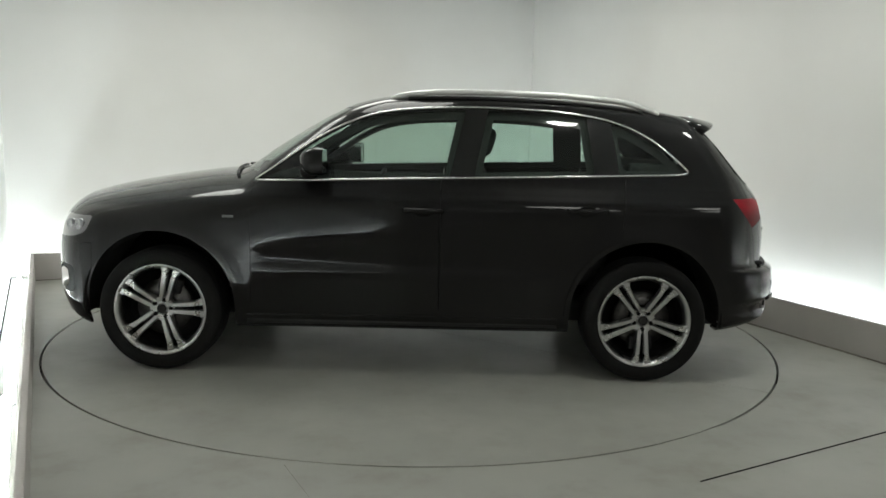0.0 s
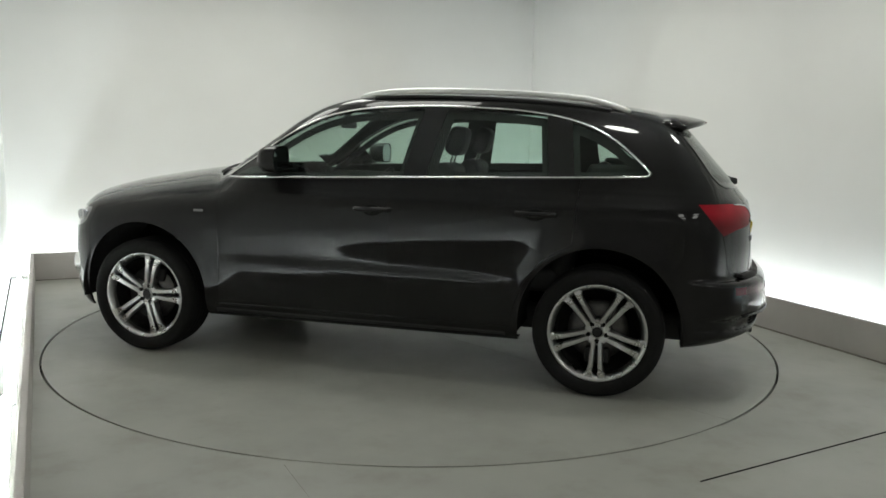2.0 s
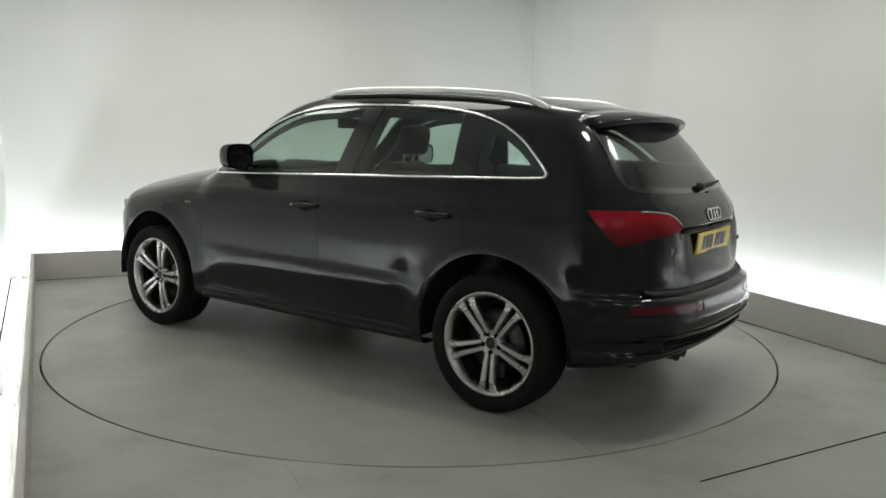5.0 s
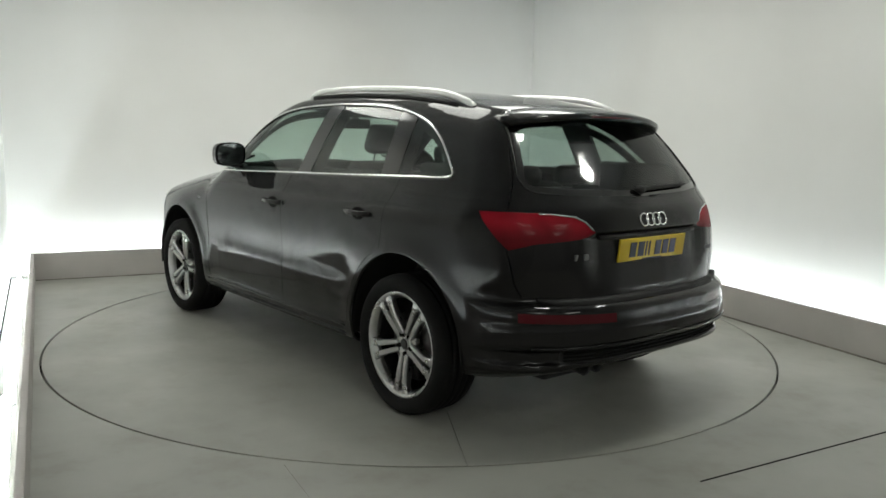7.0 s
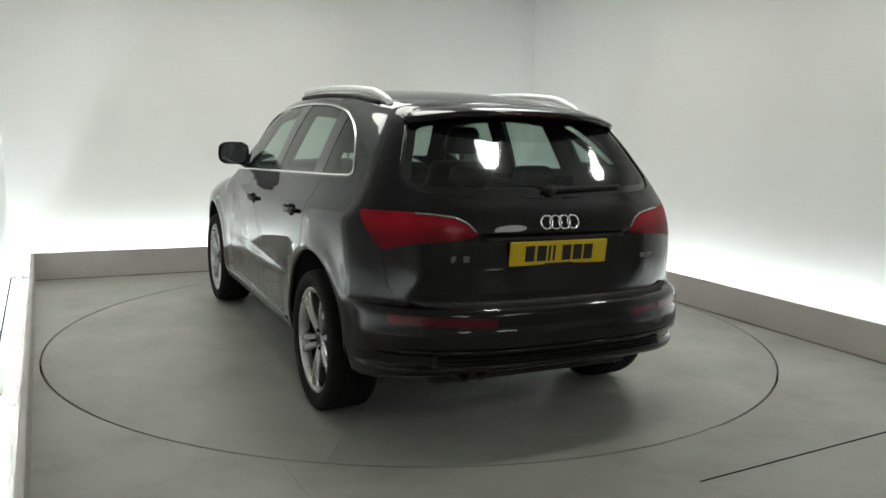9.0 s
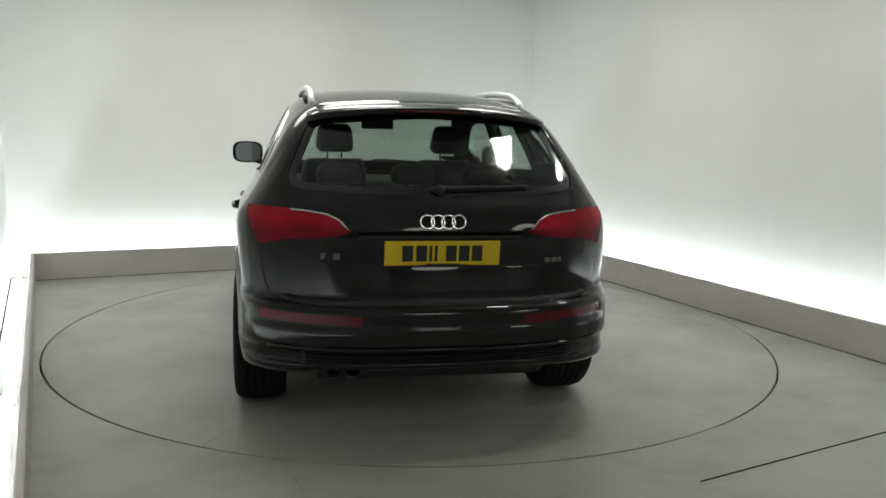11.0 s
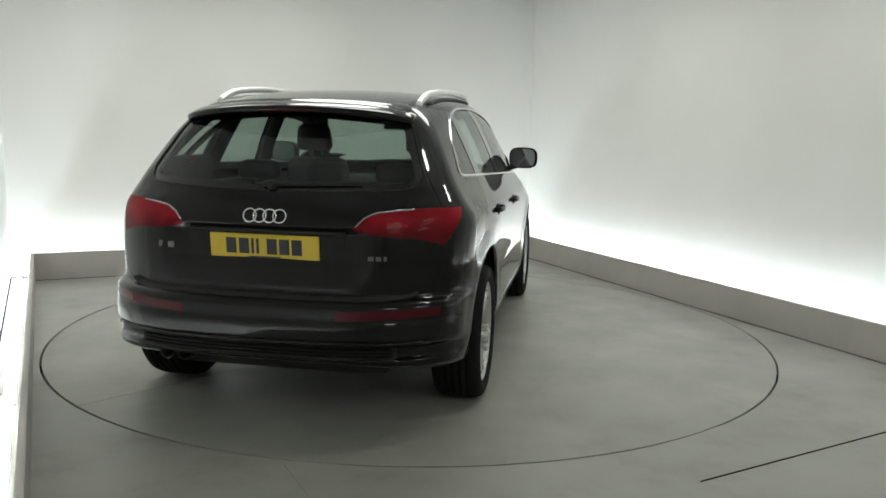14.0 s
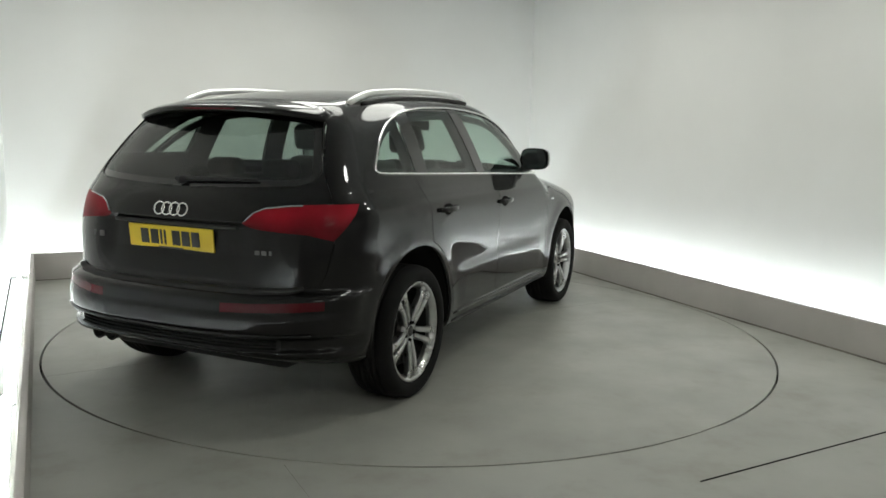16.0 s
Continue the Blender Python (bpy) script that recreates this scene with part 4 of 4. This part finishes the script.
def build_tail_details():
    # number plate with plain bars in place of its characters
    tilt = Matrix.Translation((surface_tail(0.0, 0.887) - 0.005, 0, 0.887)) @ Matrix.Rotation(radians(-6), 4, "Y")
    bm = bmesh.new()
    box(bm, (-0.006, -0.26, -0.0555), (0.004, 0.26, 0.0555), 0.004, tilt)
    plate = part("number_plate", bm, PLATE, car, "yellow rear number plate with dark bars", smooth=False)
    for k, y in enumerate((0.158, 0.096, 0.055, 0.031, -0.037, -0.096, -0.155)):
        w = 0.012 if k in (2, 3) else 0.048
        bm = bmesh.new()
        box(bm, (-0.0085, y - w / 2, -0.036), (-0.0055, y + w / 2, 0.036), 0.001, tilt)
        part("plate_bar", bm, INK, plate, smooth=False)
    bm = bmesh.new()
    box(bm, (-0.0085, -0.075, -0.054), (-0.0055, 0.075, -0.046), 0.001, tilt)
    part("plate_bar", bm, INK, plate, smooth=False)
    # plate recess and light bar
    bm = bmesh.new()
    sweep(bm, [(surface_tail(abs(y), 0.955) - 0.006, y, 0.955) for y in np.linspace(-0.37, 0.37, 17)], oval(0.016, 0.010, 10, 0.7))
    part("grip_strip", bm, BLACK, car)
    bm = bmesh.new()
    sweep(bm, [(surface_tail(abs(y), 0.672 + 0.10 * max(0, abs(y) - 0.5) + 1.4 * max(0, abs(y) - 0.60) ** 2) - 0.001, y, 0.660 + 0.10 * max(0, abs(y) - 0.5) + 1.4 * max(0, abs(y) - 0.60) ** 2) for y in np.linspace(-0.69, 0.69, 61)], lambda t: oval(0.024, 0.010 + 0.018 * min(1, t / 0.12, (1 - t) / 0.12), 12, 0.8))
    part("loading_sill", bm, BLACK, car, "black loading sill gap")
    # rounded body edge round the rear glass
    for s in (1, -1):
        edge = [q for q in REAR_PANE if q[0] >= 0.0 and q[1] < 1.44]
        bm, path = bmesh.new(), []
        for k, (y, z) in enumerate(edge):
            (y0, z0), (y1, z1) = edge[max(k - 1, 0)], edge[min(k + 1, len(edge) - 1)]
            n = Vector((z1 - z0, y0 - y1)).normalized() * 0.033
            y, z = max(0.0, y + n.x), z + n.y
            path.append((surface_tail(y, z) + 0.002, s * y, z))
        sweep(bm, path, oval(0.006, 0.006, 8), (1, 0, 0))
        part("glass_edge", bm, PAINT, car)
    # badge of four plain rings
    for k in range(4):
        bm = bmesh.new()
        y = 0.0705 - 0.047 * k
        x = surface_tail(abs(y), 1.025) - 0.004
        m = Matrix.Translation((x, y, 1.025)) @ Matrix.Rotation(radians(16), 4, "Y")
        seg, sub, rings = 32, 8, []
        for i in range(seg):
            a = 2 * math.pi * i / seg
            rings.append([bm.verts.new(m @ Vector((0.0045 * math.sin(2 * math.pi * j / sub), (0.0305 + 0.0042 * math.cos(2 * math.pi * j / sub)) * math.cos(a),
                                                   (0.0305 + 0.0042 * math.cos(2 * math.pi * j / sub)) * math.sin(a)))) for j in range(sub)])
        for i in range(seg):
            for j in range(sub):
                bm.faces.new((rings[i][j], rings[(i + 1) % seg][j], rings[(i + 1) % seg][(j + 1) % sub], rings[i][(j + 1) % sub]))
        part("badge_ring", bm, CHROME, car, "plain chrome ring")
    # small bright badges as plain bars
    for y0, widths in ((0.535, (0.045, 0.030)), (-0.48, (0.026, 0.026, 0.014))):
        y = y0
        for w in widths:
            bm = bmesh.new()
            x = surface_tail(abs(y), 0.865)
            box(bm, (x - 0.005, y - w, 0.858 if y0 > 0 else 0.840), (x + 0.002, y, 0.886 if y0 > 0 else 0.860), 0.002)
            part("badge_bar", bm, BADGE, car, "small dull metal badge bar", smooth=False)
            y -= w + 0.008
    # wiper
    bm = bmesh.new()
    x = surface_tail(0.0, 1.165)
    lathe(bm, [(0.0, -0.035), (0.016, -0.034), (0.022, -0.02), (0.024, 0.0)], "X", 20, Matrix.Translation((x, 0.0, 1.160)))
    wiper = part("rear_wiper", bm, BLACK, car, "black rear wiper resting on the glass")
    bm = bmesh.new()
    sweep(bm, [(surface_tail(abs(y), 1.172 + 0.012 * t) - 0.020, y, 1.164 + 0.012 * t) for t, y in ((t, 0.04 - 0.46 * t) for t in np.linspace(0, 1, 11))], lambda t: oval(0.010 - 0.004 * t, 0.013 - 0.006 * t, 8))
    part("wiper_arm", bm, BLACK, wiper)
    # lower bumper: bright lip, dark slot, exhaust
    bm = bmesh.new()
    sweep(bm, [(surface_tail(abs(y), 0.490) - 0.001, y, 0.480) for y in np.linspace(-0.76, 0.76, 41)], oval(0.007, 0.008, 10))
    part("bumper_lip", bm, PAINT, car)
    bm = bmesh.new()
    for k in range(3):
        sweep(bm, [(surface_tail(abs(y), 0.42) - 0.004, y, 0.412 + 0.016 * k) for y in np.linspace(-0.60, 0.60, 31)], oval(0.006, 0.004, 8))
    part("valance_grille", bm, JOINT, car)
    for y in (0.395, 0.48):
        bm = bmesh.new()
        m = Matrix.Translation((-2.200, y, 0.370))
        lathe(bm, [(0.036, 0.16), (0.036, -0.02), (0.039, -0.032), (0.036, -0.036), (0.031, -0.030), (0.030, 0.10), (0.0, 0.10)], "X", 28, m)
        part("exhaust_tip", bm, ALLOY_DARK, car, "dark chromed exhaust tip")
    # pale metal blocks imitating light caught by the bumper's lower corners, behind the wheels
    for s in (1, -1):
        bm = bmesh.new()
        box(bm, (-1.885, s * 0.865 - 0.02, 0.345), (-1.845, s * 0.865 + 0.02, 0.362), 0.006)
        part("bumper_glint", bm, RAIL, car, "small pale block imitating a glint under the bumper corner")
    # side badges on the wings
    for s in (1, -1):
        bm = bmesh.new()
        y = surface_y(1.00, 0.915)
        box(bm, (0.965, s * y - 0.003, 0.908), (1.03, s * y + 0.003, 0.922), 0.002)
        part("wing_badge", bm, BADGE, car, "small dull metal wing badge", smooth=False)
    # clear tip and inner bands of the tail lamps
    for s in (1, -1):
        for y0, y1, z0, z1, mat, nm, lab in ((0.418, 0.66, 0.0, 0.008, CLEAR, "lamp_tip", "pale clear lamp edge"),):
            bm = bmesh.new()
            edge = [(y, float(np.interp(y, [0.40, 0.425, 0.45, 0.50, 0.60, 0.75], [0.975, 1.000, 1.030, 1.055, 1.068, 1.074])) - 0.004) for y in np.linspace(y0, y1, 15)]
            sweep(bm, [(surface_tail(y, z), s * y, z) for y, z in edge], oval(0.004, (z1 - z0) / 2, 10, 0.8))
            part(nm, bm, mat, skin["tail_lamp"][0 if s > 0 else 1], lab)


build_tail_details()


def build_nose_details():
    for k in range(7):
        bm = bmesh.new()
        z = 0.53 + 0.045 * k
        half = 0.30 + 0.013 * k
        sweep(bm, [(float(NOSE(z)) - 0.36 * y * y - 0.012, y, z) for y in np.linspace(-half, half, 15)], oval(0.008, 0.005, 8))
        part("grille_bar", bm, CHROME, car, "chrome grille bar")
    for s in (1, -1):
        for lx, lz, lr in ((1.90, 0.835, 0.034), (1.985, 0.825, 0.036)):
            ly = surface_y(lx, lz)
            bm = bmesh.new()
            lathe(bm, [(0.0, 0.002), (lr * 0.6, 0.006), (lr * 0.85, 0.009), (lr, 0.004), (lr, -0.02)], "Y", 24, Matrix.Translation((lx, s * ly, lz)) @ Matrix.Rotation(radians(-35 * s), 4, "Z") @ Matrix.Diagonal((1, s, 1, 1)))
            part("lamp_bowl", bm, CLEAR, skin["headlamp"][0 if s > 0 else 1], "bright lamp bowl")
        bm = bmesh.new()
        y, z = 0.68, 0.50
        x = float(NOSE(z)) - 0.36 * y * y - 0.16 * y ** 4 - 0.04
        m = Matrix.Translation((x, s * y, z)) @ Matrix.Rotation(radians(25 * s), 4, "Z")
        lathe(bm, [(0.0, 0.045), (0.045, 0.040), (0.055, 0.045), (0.062, 0.035), (0.062, -0.03)], "X", 28, m)
        part("fog_lamp", bm, CHROME, car, "round chrome-ringed fog lamp")
        bm = bmesh.new()
        sweep(bm, [(1.10 - 0.22 * (0.05 + 0.55 * t) ** 2, s * (0.05 + 0.55 * t), surface_top(1.10 - 0.22 * (0.05 + 0.55 * t) ** 2, 0.05 + 0.55 * t) + 0.010) for t in np.linspace(0, 1, 9)], oval(0.010, 0.008, 8))
        part("front_wiper", bm, BLACK, car)


build_nose_details()


def build_cabin():
    def seat(x, y, width, high, rest, tall=1.0):
        s = new("seat")
        s.parent = car
        bm = bmesh.new()
        box(bm, (x - 0.05, y - width / 2, 0.50), (x + 0.50, y + width / 2, 0.66), 0.05)
        part("cushion", bm, LEATHER, s)
        bm = bmesh.new()
        lean = Matrix.Translation((x, y, 0.60)) @ Matrix.Rotation(radians(-17), 4, "Y")
        vs = box(bm, (-0.09, -width / 2, -0.02), (0.05, width / 2, high), 0.055)
        for q in vs:
            if q.is_valid:
                q.co.y *= 1 - 0.22 * max(0.0, q.co.z / high - 0.45) / 0.55
        bmesh.ops.transform(bm, matrix=lean, verts=bm.verts[:])
        part("backrest", bm, LEATHER, s)
        for yy in rest:
            bm = bmesh.new()
            vs = box(bm, (-0.075, yy - 0.125, high + 0.055 * tall), (0.035, yy + 0.125, high + 0.235 * tall), 0.045)
            for q in vs:
                if q.is_valid:
                    q.co.y = yy + (q.co.y - yy) * (1 - 0.18 * (q.co.z - high - 0.055) / 0.18)
            bmesh.ops.transform(bm, matrix=lean, verts=bm.verts[:])
            part("headrest", bm, LEATHER, s)
            for k in (-0.045, 0.045):
                bm = bmesh.new()
                lathe(bm, [(0.006, high - 0.02), (0.006, high + 0.08)], "Z", 10, lean @ Matrix.Translation((-0.02, yy + k, 0)))
                part("headrest_post", bm, CHROME, s)

    for y in (0.37, -0.37):
        seat(-0.22, y, 0.50, 0.66, (0.0,))
    seat(-1.12, 0.0, 1.24, 0.53, (-0.40, 0.0, 0.40), 0.6)
    bm = bmesh.new()
    box(bm, (0.42, -0.72, 0.72), (0.98, 0.72, 1.06), 0.09)
    box(bm, (0.34, -0.13, 0.42), (0.70, 0.13, 0.95), 0.05)
    box(bm, (-0.45, -0.12, 0.42), (0.40, 0.12, 0.68), 0.05)
    part("dashboard", bm, CABIN, car, "black dashboard and console")
    for s in (1, -1):
        bm = bmesh.new()
        box(bm, (-0.92, s * 0.80 - 0.03, 0.42), (0.85, s * 0.80 + 0.03, 1.10), 0.025)
        box(bm, (-1.25, s * 0.79 - 0.025, 0.87), (-0.90, s * 0.79 + 0.025, 1.10), 0.02)
        part("door_lining", bm, CABIN, car)
        bm = bmesh.new()
        box(bm, (-1.86, s * 0.71 - 0.03, 0.87), (-1.30, s * 0.71 + 0.03, 1.262), 0.025)
        part("boot_side_lining", bm, CABIN, car)
    bm = bmesh.new()
    box(bm, (-2.05, -0.49, 0.50), (-1.42, 0.49, 0.94), 0.04)
    box(bm, (-1.98, -0.58, 1.08), (-1.36, 0.58, 1.10), 0.008)
    part("boot_lining", bm, CABIN, car, "black boot lining and luggage cover")
    bm = bmesh.new()
    lathe(bm, [(0.165, -0.014), (0.18, 0.0), (0.195, -0.014), (0.18, -0.028), (0.165, -0.014)], "X", 36, Matrix.Translation((0.30, -0.37, 0.98)) @ Matrix.Rotation(radians(-24), 4, "Y"))
    box(bm, (-0.02, -0.17, -0.03), (0.02, 0.17, 0.03), 0.012, Matrix.Translation((0.32, -0.37, 0.98)) @ Matrix.Rotation(radians(-24), 4, "Y"))
    part("steering_wheel", bm, LEATHER, car)
    bm = bmesh.new()
    box(bm, (0.38, -0.12, 1.425), (0.41, 0.12, 1.495), 0.012)
    box(bm, (0.385, -0.025, 1.48), (0.425, 0.025, 1.545), 0.012)
    part("inner_mirror", bm, CABIN, car)
    bm = bmesh.new()
    rows = []
    for x in np.linspace(0.30, -1.70, 21):
        rows.append([bm.verts.new((x, y, surface_top(x, abs(y)) - 0.035)) for y in np.linspace(-0.54, 0.54, 13)])
    for a, b in zip(rows, rows[1:]):
        for k in range(12):
            bm.faces.new((a[k], a[k + 1], b[k + 1], b[k]))
    part("headliner", bm, HEADLINER, car, "light grey cloth headliner")


build_cabin()


def motions():
    times = [0.5 * i for i in range(33)]
    walk(turntable, [(t, pose(0, 0, 0, 0, 0, turn_at(t))) for t in times])
    rows = []
    for t in times:
        m = pose(0, 0, 0, 0, 0, turn_at(t))
        rows.append((t, m @ Matrix.Translation(CAR_OFF)))
    walk(car, rows)


motions()
